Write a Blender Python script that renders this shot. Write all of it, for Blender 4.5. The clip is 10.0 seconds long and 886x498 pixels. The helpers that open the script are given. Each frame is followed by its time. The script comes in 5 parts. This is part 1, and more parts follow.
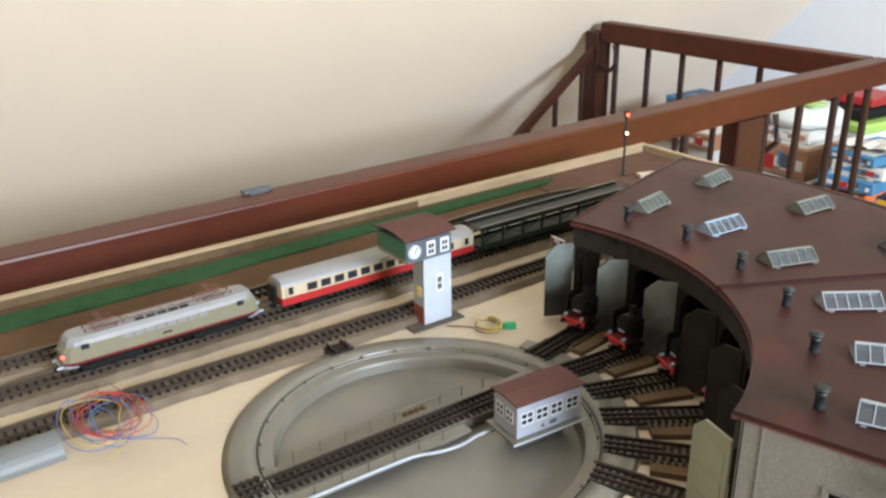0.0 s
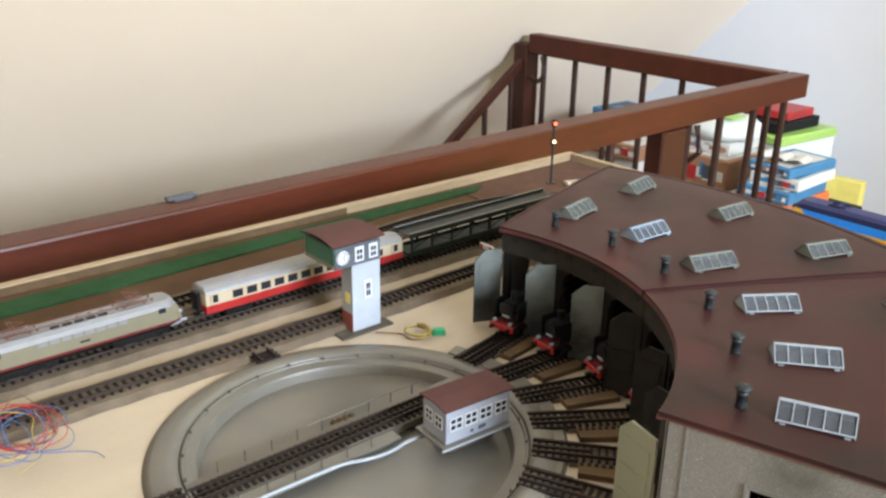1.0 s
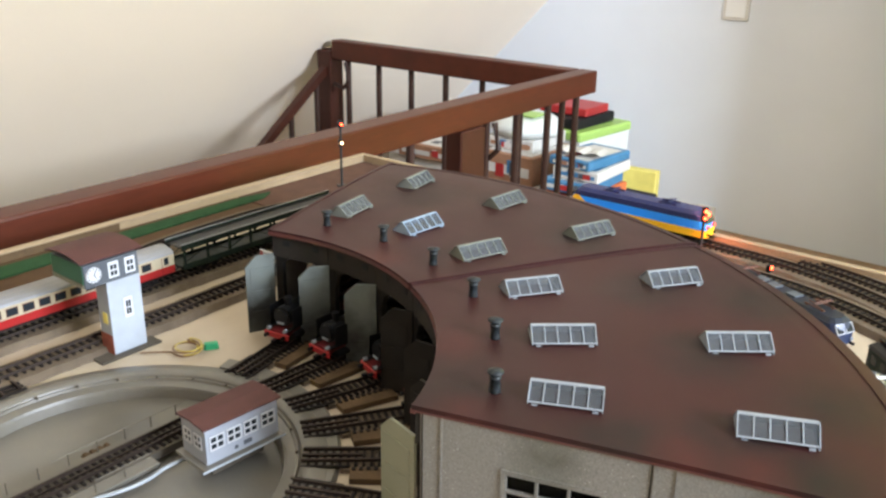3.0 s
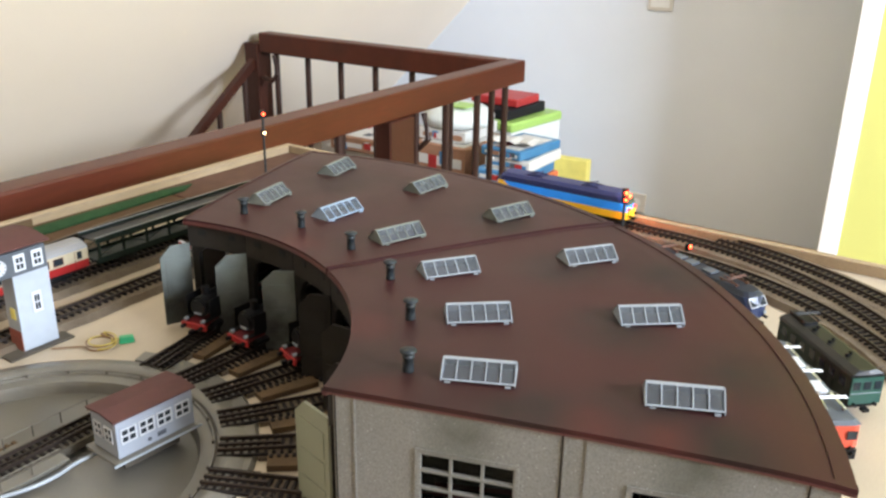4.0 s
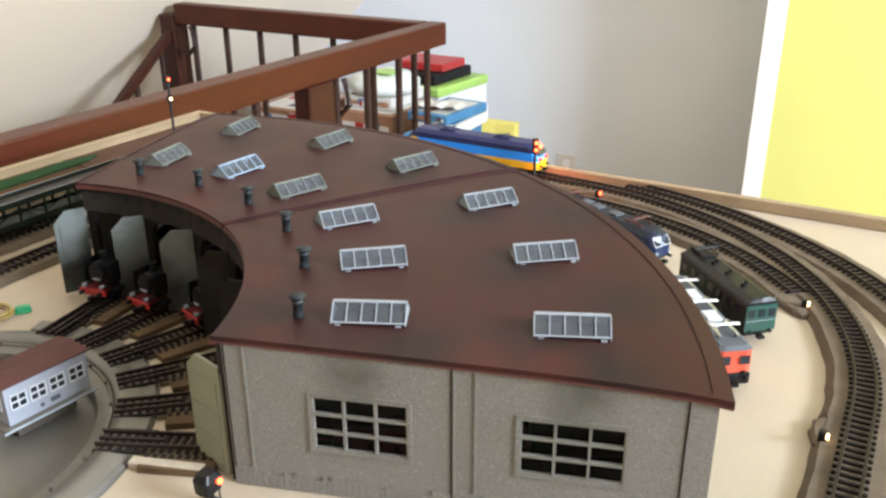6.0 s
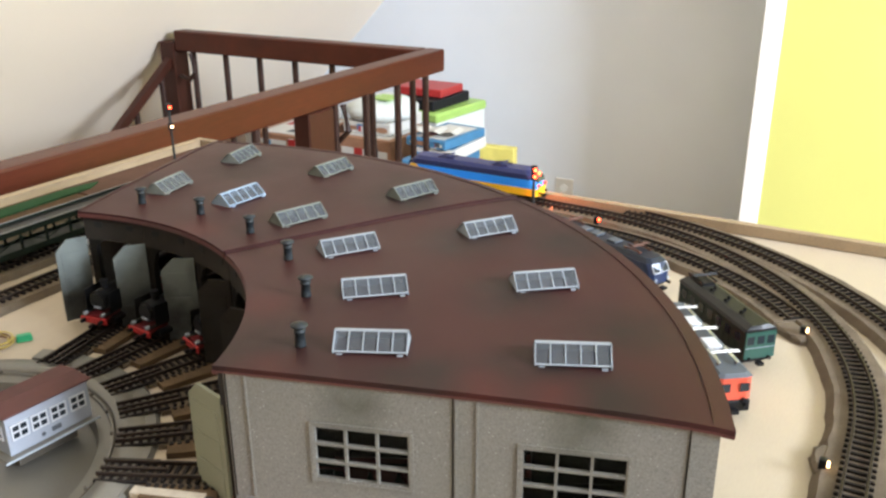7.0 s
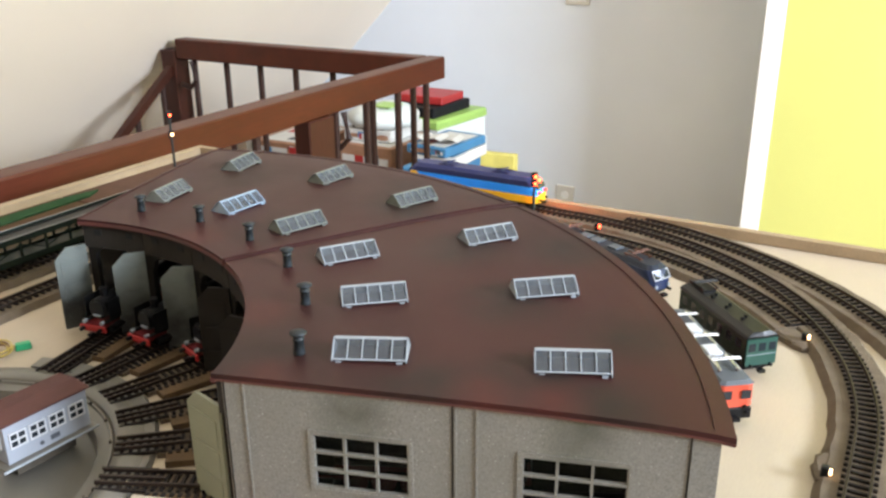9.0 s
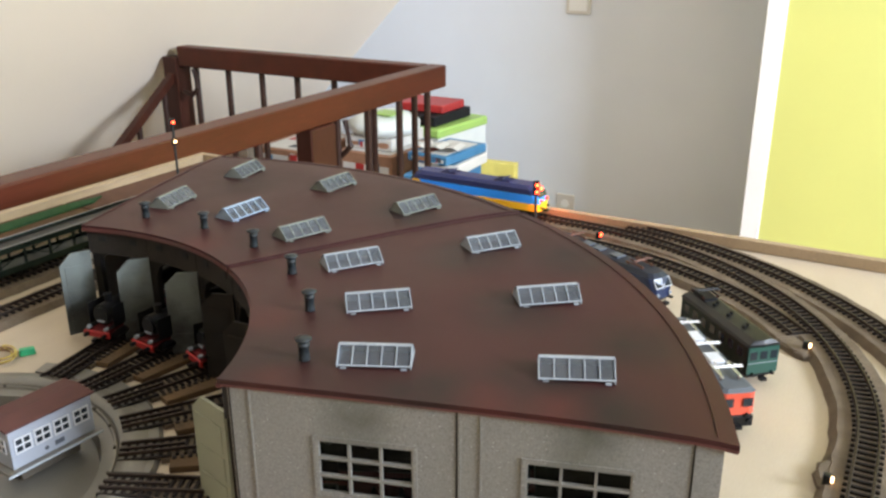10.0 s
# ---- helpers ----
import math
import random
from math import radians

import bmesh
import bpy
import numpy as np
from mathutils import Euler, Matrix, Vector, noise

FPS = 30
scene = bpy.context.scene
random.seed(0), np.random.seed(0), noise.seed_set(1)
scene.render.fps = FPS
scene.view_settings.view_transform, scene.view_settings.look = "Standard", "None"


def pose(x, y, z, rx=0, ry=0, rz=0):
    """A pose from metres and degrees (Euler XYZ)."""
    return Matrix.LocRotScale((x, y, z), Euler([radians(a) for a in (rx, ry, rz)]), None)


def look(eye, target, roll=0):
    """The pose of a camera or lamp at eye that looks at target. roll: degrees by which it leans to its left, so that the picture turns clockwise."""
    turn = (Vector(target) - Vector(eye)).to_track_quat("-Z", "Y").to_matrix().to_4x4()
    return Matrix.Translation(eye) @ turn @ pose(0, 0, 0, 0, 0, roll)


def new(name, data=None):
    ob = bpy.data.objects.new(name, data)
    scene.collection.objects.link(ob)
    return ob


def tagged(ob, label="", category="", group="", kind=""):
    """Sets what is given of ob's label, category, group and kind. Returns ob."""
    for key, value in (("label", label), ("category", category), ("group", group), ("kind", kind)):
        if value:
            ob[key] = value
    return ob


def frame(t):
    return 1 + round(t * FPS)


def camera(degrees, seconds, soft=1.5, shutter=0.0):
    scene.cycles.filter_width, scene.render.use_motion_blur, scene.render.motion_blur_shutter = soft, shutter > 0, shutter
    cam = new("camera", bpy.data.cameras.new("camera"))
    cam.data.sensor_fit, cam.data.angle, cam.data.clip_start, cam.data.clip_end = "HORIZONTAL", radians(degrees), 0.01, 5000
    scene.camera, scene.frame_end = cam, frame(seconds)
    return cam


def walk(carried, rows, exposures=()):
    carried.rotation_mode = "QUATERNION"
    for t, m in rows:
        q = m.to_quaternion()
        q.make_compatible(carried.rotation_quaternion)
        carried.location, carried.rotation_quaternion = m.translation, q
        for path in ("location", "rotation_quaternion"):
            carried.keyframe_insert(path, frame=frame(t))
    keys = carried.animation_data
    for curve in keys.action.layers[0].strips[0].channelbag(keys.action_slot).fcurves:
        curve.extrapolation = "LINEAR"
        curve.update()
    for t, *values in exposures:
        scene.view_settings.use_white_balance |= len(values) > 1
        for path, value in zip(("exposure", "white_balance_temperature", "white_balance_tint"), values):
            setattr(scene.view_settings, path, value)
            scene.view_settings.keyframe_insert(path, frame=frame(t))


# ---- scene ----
# path of the camera
cam = camera(54.5, 10.0, soft=2.5)
PATH = [
    (0, (0.0083, 0.0325, 0.4572), (0.5413, 0.7892, 0.0788), -0.90),
    (0.5, (0.0041, 0.0344, 0.4467), (0.5617, 0.7722, 0.0663), -0.66),
    (1, (0.0114, 0.0335, 0.4505), (0.6110, 0.7446, 0.0834), 0.83),
    (1.5, (0.0321, 0.0224, 0.4513), (0.6863, 0.6890, 0.0940), 0.92),
    (2, (0.0474, 0.0229, 0.4419), (0.7290, 0.6636, 0.0884), 1.19),
    (2.5, (0.0682, 0.0144, 0.4304), (0.7808, 0.6175, 0.0722), 1.08),
    (3, (0.0783, 0.0046, 0.4291), (0.8146, 0.5818, 0.0757), 0.93),
    (3.2, (0.0808, 0.0018, 0.4272), (0.8295, 0.5636, 0.0752), 1.05),
    (4.3, (0.0949, -0.0197, 0.4138), (0.8748, 0.4922, 0.0535), 0.63),
    (4.5, (0.0980, -0.0240, 0.4114), (0.8790, 0.4848, 0.0492), 0.19),
    (5, (0.1061, -0.0339, 0.4029), (0.8945, 0.4553, 0.0300), -0.27),
    (5.5, (0.1089, -0.0463, 0.3952), (0.9052, 0.4197, 0.0095), -0.49),
    (5.7, (0.1090, -0.0490, 0.3933), (0.9076, 0.4083, 0.0021), -0.37),
    (6.8, (0.1029, -0.0455, 0.4021), (0.9120, 0.4147, 0.0365), -0.15),
    (7, (0.1044, -0.0480, 0.4003), (0.9156, 0.4115, 0.0386), -0.27),
    (7.5, (0.1069, -0.0490, 0.4008), (0.9187, 0.4105, 0.0405), -0.26),
    (8, (0.1083, -0.0500, 0.3995), (0.9199, 0.4115, 0.0413), -0.31),
    (8.5, (0.1070, -0.0492, 0.3991), (0.9183, 0.4127, 0.0407), -0.36),
    (9, (0.1066, -0.0483, 0.3995), (0.9197, 0.4139, 0.0457), -0.42),
    (9.5, (0.1018, -0.0467, 0.4006), (0.9170, 0.4166, 0.0530), -0.26),
    (10, (0.1012, -0.0471, 0.4004), (0.9175, 0.4160, 0.0554), -0.17),
]
walk(cam, [(t, look(eye, target, roll)) for t, eye, target, roll in PATH], exposures=[(0.0, -0.03, 6500, 14), (8.8, 0.0, 6500, 14), (9.5, -0.12, 6500, 14), (10.0, -0.20, 6500, 14)])

# ---- light: overcast daylight through one window beside the camera, and an added fill lamp ----
world = bpy.data.worlds.new("sky")
scene.world = world
world.use_nodes = True
wn = world.node_tree
sky = wn.nodes.new("ShaderNodeTexSky")
sky.sky_type = "NISHITA"
sky.sun_disc = False
sky.sun_elevation, sky.sun_rotation = radians(38), radians(200)
bg = wn.nodes["Background"]
bg.inputs["Strength"].default_value = 0.12
wn.links.new(sky.outputs[0], bg.inputs[0])


def area(name, eye, target, sx, sy, watts, colour):
    la = bpy.data.lights.new(name, "AREA")
    la.shape, la.size, la.size_y, la.energy, la.color = "RECTANGLE", sx, sy, watts, colour
    ob = new(name, la)
    ob.matrix_world = look(eye, target)
    return ob


WINDOW_W, FILL_W = 550.0, 0.6
area("window_daylight", (0.90, -3.97, 1.64), (2.3, 1.8, 0.2), 1.7, 0.8, WINDOW_W, (0.78, 0.89, 1.0))
# weak fill added under the closed ceiling; no roof window is built there
area("ceiling_fill", (0.60, -1.10, 2.04), (0.9, 0.9, 0.0), 0.8, 0.9, FILL_W, (0.88, 0.94, 1.0))


red_lamp = bpy.data.lights.new("signal_lamp", "POINT")
red_lamp.energy, red_lamp.color, red_lamp.shadow_soft_size = 0.45, (1.0, 0.22, 0.09), 0.003
new("signal_lamp", red_lamp).location = (1.188, 0.405, 0.064)


# ---- materials ----
def mat(name, colour, rough=0.5, metal=0.0, var=0.12, scale=60.0, fine=900.0, bump=0.05, dirt=None, dirt_amount=0.0, dirt_scale=9.0,
        emit=None, strength=0.0, stretch=(1, 1, 1), coat=0.0, rand=0.0, spec=0.5):
    m = bpy.data.materials.new(name)
    m.use_nodes = True
    n, l = m.node_tree.nodes, m.node_tree.links
    b = n["Principled BSDF"]
    b.inputs["Roughness"].default_value, b.inputs["Metallic"].default_value = rough, metal
    b.inputs["Coat Weight"].default_value = coat
    b.inputs["Specular IOR Level"].default_value = spec
    geo = n.new("ShaderNodeNewGeometry")
    mp = n.new("ShaderNodeMapping")
    mp.inputs["Scale"].default_value = stretch
    l.new(geo.outputs["Position"], mp.inputs["Vector"])
    big, small = n.new("ShaderNodeTexNoise"), n.new("ShaderNodeTexNoise")
    for node, s, d in ((big, scale, 4.0), (small, fine, 3.0)):
        node.inputs["Scale"].default_value, node.inputs["Detail"].default_value = s, d
        l.new(mp.outputs[0], node.inputs["Vector"])
    ramp = n.new("ShaderNodeMapRange")
    ramp.inputs["From Min"].default_value, ramp.inputs["From Max"].default_value = 0.25, 0.75
    ramp.inputs["To Min"].default_value, ramp.inputs["To Max"].default_value = 1 - var, 1 + var
    l.new(big.outputs["Fac"], ramp.inputs["Value"])
    ramp2 = n.new("ShaderNodeMapRange")
    ramp2.inputs["From Min"].default_value, ramp2.inputs["From Max"].default_value = 0.25, 0.75
    ramp2.inputs["To Min"].default_value, ramp2.inputs["To Max"].default_value = 1 - var * 0.7, 1 + var * 0.7
    l.new(small.outputs["Fac"], ramp2.inputs["Value"])
    mul = n.new("ShaderNodeMath")
    mul.operation = "MULTIPLY"
    l.new(ramp.outputs[0], mul.inputs[0])
    l.new(ramp2.outputs[0], mul.inputs[1])
    last = mul.outputs[0]
    if rand:
        info, rr, mul2 = n.new("ShaderNodeObjectInfo"), n.new("ShaderNodeMapRange"), n.new("ShaderNodeMath")
        rr.inputs["To Min"].default_value, rr.inputs["To Max"].default_value = 1 - rand, 1 + rand
        l.new(info.outputs["Random"], rr.inputs["Value"])
        mul2.operation = "MULTIPLY"
        l.new(last, mul2.inputs[0])
        l.new(rr.outputs[0], mul2.inputs[1])
        last = mul2.outputs[0]
    mix = n.new("ShaderNodeMix")
    mix.data_type, mix.blend_type = "RGBA", "MULTIPLY"
    mix.inputs[0].default_value = 1.0
    mix.inputs[6].default_value = (*colour, 1)
    l.new(last, mix.inputs[7])
    out = mix.outputs[2]
    if dirt:
        dn = n.new("ShaderNodeTexNoise")
        dn.inputs["Scale"].default_value, dn.inputs["Detail"].default_value = dirt_scale, 6.0
        l.new(geo.outputs["Position"], dn.inputs["Vector"])
        dr = n.new("ShaderNodeMapRange")
        dr.inputs["From Min"].default_value, dr.inputs["From Max"].default_value = 0.48, 0.72
        dr.inputs["To Max"].default_value = dirt_amount
        l.new(dn.outputs["Fac"], dr.inputs["Value"])
        dm = n.new("ShaderNodeMix")
        dm.data_type = "RGBA"
        l.new(dr.outputs[0], dm.inputs[0])
        l.new(out, dm.inputs[6])
        dm.inputs[7].default_value = (*dirt, 1)
        out = dm.outputs[2]
    l.new(out, b.inputs["Base Color"])
    rm = n.new("ShaderNodeMapRange")
    rm.inputs["To Min"].default_value, rm.inputs["To Max"].default_value = max(rough - 0.08, 0.02), min(rough + 0.08, 1)
    l.new(big.outputs["Fac"], rm.inputs["Value"])
    l.new(rm.outputs[0], b.inputs["Roughness"])
    if bump:
        bp = n.new("ShaderNodeBump")
        bp.inputs["Strength"].default_value, bp.inputs["Distance"].default_value = bump, 0.0006
        l.new(small.outputs["Fac"], bp.inputs["Height"])
        l.new(bp.outputs[0], b.inputs["Normal"])
    if emit:
        b.inputs["Emission Color"].default_value, b.inputs["Emission Strength"].default_value = (*emit, 1), strength
    return m


def patches(m, places, colour, amount):
    """Soot, rust or painted shade of its own shape round some places: (x, y, z, radius)."""
    n, l = m.node_tree.nodes, m.node_tree.links
    b = n["Principled BSDF"]
    old = b.inputs["Base Color"].links[0].from_socket
    geo, no = n.new("ShaderNodeNewGeometry"), n.new("ShaderNodeTexNoise")
    no.inputs["Scale"].default_value, no.inputs["Detail"].default_value = 38.0, 5.0
    l.new(geo.outputs["Position"], no.inputs["Vector"])
    total = None
    for x, y, z, r in places:
        d = n.new("ShaderNodeVectorMath")
        d.operation = "DISTANCE"
        l.new(geo.outputs["Position"], d.inputs[0])
        d.inputs[1].default_value = (x, y, z)
        f = n.new("ShaderNodeMapRange")
        f.interpolation_type = "SMOOTHSTEP"
        f.inputs["From Min"].default_value, f.inputs["From Max"].default_value = r, 0.0
        l.new(d.outputs["Value"], f.inputs["Value"])
        if total is None:
            total = f.outputs[0]
        else:
            mx = n.new("ShaderNodeMath")
            mx.operation = "MAXIMUM"
            l.new(total, mx.inputs[0])
            l.new(f.outputs[0], mx.inputs[1])
            total = mx.outputs[0]
    k, k2 = n.new("ShaderNodeMath"), n.new("ShaderNodeMath")
    k.operation = k2.operation = "MULTIPLY"
    l.new(total, k.inputs[0])
    l.new(no.outputs["Fac"], k.inputs[1])
    l.new(k.outputs[0], k2.inputs[0])
    k2.inputs[1].default_value = amount * 1.8
    k2.use_clamp = True
    mix = n.new("ShaderNodeMix")
    mix.data_type = "RGBA"
    l.new(k2.outputs[0], mix.inputs[0])
    l.new(old, mix.inputs[6])
    mix.inputs[7].default_value = (*colour, 1)
    l.new(mix.outputs[2], b.inputs["Base Color"])


M = {}
M["wall"] = mat("white_plaster", (0.78, 0.83, 0.90), 0.85, var=0.025, scale=3, fine=260, bump=0.25)
# unseen walls behind the camera; tan chosen for dimmer, warmer bounce light
M["bounce_wall"] = mat("tan_bounce", (0.46, 0.35, 0.25), 0.85, var=0.04, scale=3, fine=200, bump=0.2)
M["slope"] = mat("cream_plaster", (0.92, 0.82, 0.69), 0.8, var=0.02, scale=2, fine=200, bump=0.2)
M["green_wall"] = mat("lime_paint", (0.62, 0.63, 0.19), 0.75, var=0.03, scale=3, fine=260, bump=0.2)
M["trim"] = mat("white_gloss", (0.85, 0.85, 0.84), 0.45, var=0.02, scale=6, fine=90)
M["floor"] = mat("oak_floor", (0.34, 0.22, 0.12), 0.5, var=0.2, scale=3, fine=40, stretch=(1, 8, 1))
M["rail"] = mat("mahogany", (0.062, 0.0120, 0.0045), 0.40, var=0.22, scale=6, fine=70, stretch=(0.35, 3, 3), bump=0.05, spec=0.30)
M["rail_dark"] = mat("mahogany_dark", (0.045, 0.013, 0.008), 0.4, var=0.2, scale=8, fine=80, stretch=(3, 3, 0.4), spec=0.25)
M["iron"] = mat("dark_iron", (0.033, 0.015, 0.011), 0.45, var=0.15, scale=40, spec=0.25)
M["table"] = mat("birch_board", (0.395, 0.328, 0.243), 0.6, var=0.05, scale=5, fine=120, stretch=(1, 5, 1), bump=0.05, dirt=(0.5, 0.38, 0.24), dirt_amount=0.18, dirt_scale=7)
M["fence"] = mat("pine_edge", (0.29, 0.212, 0.128), 0.6, var=0.14, scale=12, fine=160, stretch=(0.4, 2, 2))
M["cork"] = mat("brown_board", (0.082, 0.046, 0.024), 0.85, var=0.16, scale=30, fine=500, bump=0.3, spec=0.15)
M["grass"] = mat("green_mat", (0.022, 0.060, 0.025), 0.95, var=0.2, scale=60, fine=1500, bump=0.7, spec=0.1)
M["soil"] = mat("brown_mat", (0.095, 0.052, 0.037), 0.95, var=0.15, scale=40, fine=1200, bump=0.6, spec=0.1)
M["bed"] = mat("ballast_grey", (0.126, 0.098, 0.070), 0.85, var=0.28, scale=45, fine=1600, bump=0.9, dirt=(0.10, 0.066, 0.042), dirt_amount=0.4, dirt_scale=22, spec=0.15)
M["sleeper"] = mat("sleeper_dark", (0.012, 0.0085, 0.0068), 0.75, var=0.25, scale=80, fine=1500, rand=0.25, spec=0.2)
M["rust_rail"] = mat("rail_brown", (0.032, 0.022, 0.017), 0.5, metal=0.5, var=0.2, scale=60, spec=0.3)
M["stub"] = mat("stub_brown", (0.098, 0.062, 0.032), 0.8, var=0.22, scale=60, fine=1400, bump=0.6, spec=0.2)
M["tt"] = mat("turntable_grey", (0.118, 0.110, 0.092), 0.36, var=0.10, scale=18, fine=700, bump=0.12, dirt=(0.16, 0.14, 0.10), dirt_amount=0.4, dirt_scale=14)
M["tt_dark"] = mat("turntable_dark", (0.07, 0.0595, 0.0455), 0.6, var=0.2, scale=40, spec=0.25)
M["roof"] = mat("roof_maroon", (0.034, 0.0084, 0.0080), 0.50, var=0.09, scale=14, fine=900, bump=0.10, dirt=(0.014, 0.0085, 0.0078), dirt_amount=0.6, dirt_scale=7)
M["roof_edge"] = mat("roof_red", (0.0863, 0.0225, 0.0195), 0.5, var=0.2, scale=30, fine=900, dirt=(0.05, 0.03, 0.025), dirt_amount=0.6, dirt_scale=16)
M["stone"] = mat("cast_stone", (0.166, 0.158, 0.136), 0.8, var=0.30, scale=620, fine=2600, bump=0.9, dirt=(0.15, 0.142, 0.115), dirt_amount=0.4, dirt_scale=11)
# cast stone of the inner front, with the shed's shade put into its colour
M["stone_shaded"] = mat("cast_stone_shaded", (0.012, 0.0105, 0.009), 0.85, var=0.2, scale=60, fine=1200, bump=0.5, spec=0.1)
# lintels take a darker stone colour that includes the inner front's shade
M["lintel"] = mat("lintel_stone_shaded", (0.024, 0.021, 0.018), 0.85, var=0.2, scale=60, fine=1200, bump=0.5, spec=0.15)
M["hole"] = mat("hole_dark", (0.004, 0.004, 0.004), 0.95, bump=0)
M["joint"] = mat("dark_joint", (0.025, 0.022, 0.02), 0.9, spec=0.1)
M["black"] = mat("black_plastic", (0.0045, 0.0045, 0.005), 0.42, var=0.2, scale=80, spec=0.3)
M["grey_frame"] = mat("skylight_grey", (0.2295, 0.255, 0.2805), 0.5, var=0.06, scale=60)
M["olive_frame"] = mat("skylight_green_grey", (0.14, 0.155, 0.14), 0.55, var=0.1, scale=60)
M["blue_frame"] = mat("skylight_blue_grey", (0.24, 0.32, 0.42), 0.5, var=0.08, scale=60)
M["vent"] = mat("vent_dark", (0.016, 0.020, 0.022), 0.5, var=0.2, scale=90, spec=0.3)
M["pane"] = mat("pane_smoke", (0.11, 0.115, 0.12), 0.12, var=0.10, scale=50, bump=0.0)
M["window_glass"] = mat("window_glass", (0.55, 0.57, 0.58), 0.04, var=0.1, scale=50, bump=0)
gl = M["window_glass"].node_tree.nodes["Principled BSDF"]
gl.inputs["Transmission Weight"].default_value, gl.inputs["IOR"].default_value = 1.0, 1.12
M["skylight_glass"] = mat("skylight_glass", (0.3, 0.32, 0.34), 0.12, var=0.08, scale=90, bump=0)
gl = M["skylight_glass"].node_tree.nodes["Principled BSDF"]
gl.inputs["Transmission Weight"].default_value, gl.inputs["IOR"].default_value = 0.86, 1.25
M["loco_roof"] = mat("loco_roof_dark", (0.010, 0.014, 0.026), 0.5, var=0.15, scale=80, bump=0, spec=0.3)
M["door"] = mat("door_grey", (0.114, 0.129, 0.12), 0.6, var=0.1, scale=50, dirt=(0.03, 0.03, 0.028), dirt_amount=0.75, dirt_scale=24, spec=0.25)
# doors of the nearer bays: soot and missing light both put into the colour
M["door_soot_shade"] = mat("door_sooty_shaded", (0.016, 0.0135, 0.011), 0.7, var=0.2, scale=50, dirt=(0.02, 0.02, 0.018), dirt_amount=0.7, dirt_scale=24, spec=0.15)
M["door_green"] = mat("door_sage", (0.21, 0.217, 0.1575), 0.6, var=0.06, scale=40)
M["white"] = mat("white_plastic", (0.512, 0.528, 0.56), 0.45, var=0.05, scale=60)
M["tower_white"] = mat("tower_render", (0.33, 0.365, 0.41), 0.6, var=0.06, scale=70, fine=1200, bump=0.3)
M["house_grey"] = mat("hut_grey", (0.275, 0.300, 0.345), 0.55, var=0.05, scale=60)
M["hut_roof"] = mat("hut_roof", (0.075, 0.030, 0.026), 0.7, var=0.14, scale=60, fine=1400, bump=0.4, spec=0.2)
M["slate"] = mat("slate", (0.065, 0.075, 0.09), 0.6, var=0.15, scale=80)
M["green_paint"] = mat("green_paint", (0.025, 0.11, 0.06), 0.45, var=0.1, scale=60)
M["brick"] = mat("brick_red", (0.22, 0.06, 0.04), 0.8, var=0.25, scale=200)
M["cream"] = mat("loco_cream", (0.165, 0.15, 0.10), 0.38, var=0.05, scale=60, bump=0)
M["cream2"] = mat("coach_cream", (0.4, 0.34, 0.235), 0.38, var=0.05, scale=60, bump=0)
M["red"] = mat("train_red", (0.3, 0.016, 0.016), 0.35, var=0.06, scale=60, bump=0)
M["dark_red"] = mat("loco_maroon", (0.11, 0.012, 0.014), 0.4, var=0.06, scale=60, bump=0, spec=0.4)
M["silver"] = mat("silver_roof", (0.2, 0.2, 0.205), 0.5, metal=0.15, var=0.06, scale=60, bump=0)
M["chrome"] = mat("bright_metal", (0.75, 0.74, 0.72), 0.25, metal=0.9, var=0.05)
M["glass"] = mat("train_glass", (0.02, 0.025, 0.03), 0.08, var=0.1, bump=0)
M["blue"] = mat("signal_blue", (0.01, 0.27, 0.95), 0.35, var=0.04, bump=0)
M["navy"] = mat("roof_navy", (0.008, 0.014, 0.085), 0.5, var=0.08, bump=0)
M["yellow"] = mat("train_yellow", (0.85, 0.46, 0.015), 0.35, var=0.04, bump=0)
M["steel_blue"] = mat("loco_blue", (0.008, 0.019, 0.060), 0.35, var=0.08, bump=0, spec=0.5)
M["olive"] = mat("loco_bottle_green", (0.007, 0.016, 0.011), 0.5, var=0.15, scale=80, spec=0.3)
M["teal"] = mat("loco_end_green", (0.016, 0.065, 0.048), 0.4, var=0.06)
M["coral"] = mat("loco_coral", (0.58, 0.085, 0.045), 0.35, var=0.05)
M["copper"] = mat("copper_brown", (0.12, 0.05, 0.035), 0.5, var=0.2, spec=0.3)
M["lamp_red"] = mat("lamp_red", (0.8, 0.05, 0.02), 0.3, emit=(1.0, 0.07, 0.02), strength=14.0)
M["lamp_warm"] = mat("lamp_warm", (0.9, 0.7, 0.4), 0.3, emit=(1.0, 0.62, 0.3), strength=9.0)
M["lamp_tail"] = mat("lamp_tail", (0.7, 0.04, 0.03), 0.3, emit=(1.0, 0.08, 0.05), strength=2.2)
M["duct"] = mat("duct_grey", (0.100, 0.108, 0.108), 0.5, var=0.08, scale=40)
M["plaster"] = mat("rough_plaster", (0.375, 0.3225, 0.2475), 0.9, var=0.15, scale=120, fine=900, bump=0.9)
M["box_white"] = mat("card_white", (0.62, 0.61, 0.58), 0.6, var=0.06, scale=12)
M["box_blue"] = mat("card_blue", (0.05, 0.19, 0.36), 0.5, var=0.15, scale=14)
M["box_orange"] = mat("card_orange", (0.62, 0.16, 0.05), 0.5, var=0.1, scale=14)
M["box_red"] = mat("card_red", (0.4, 0.025, 0.025), 0.45, var=0.1, scale=14)
M["box_brown"] = mat("card_brown", (0.33, 0.17, 0.10), 0.6, var=0.25, scale=16)
M["box_black"] = mat("black_bag", (0.012, 0.012, 0.014), 0.6, var=0.2, scale=20, spec=0.2)
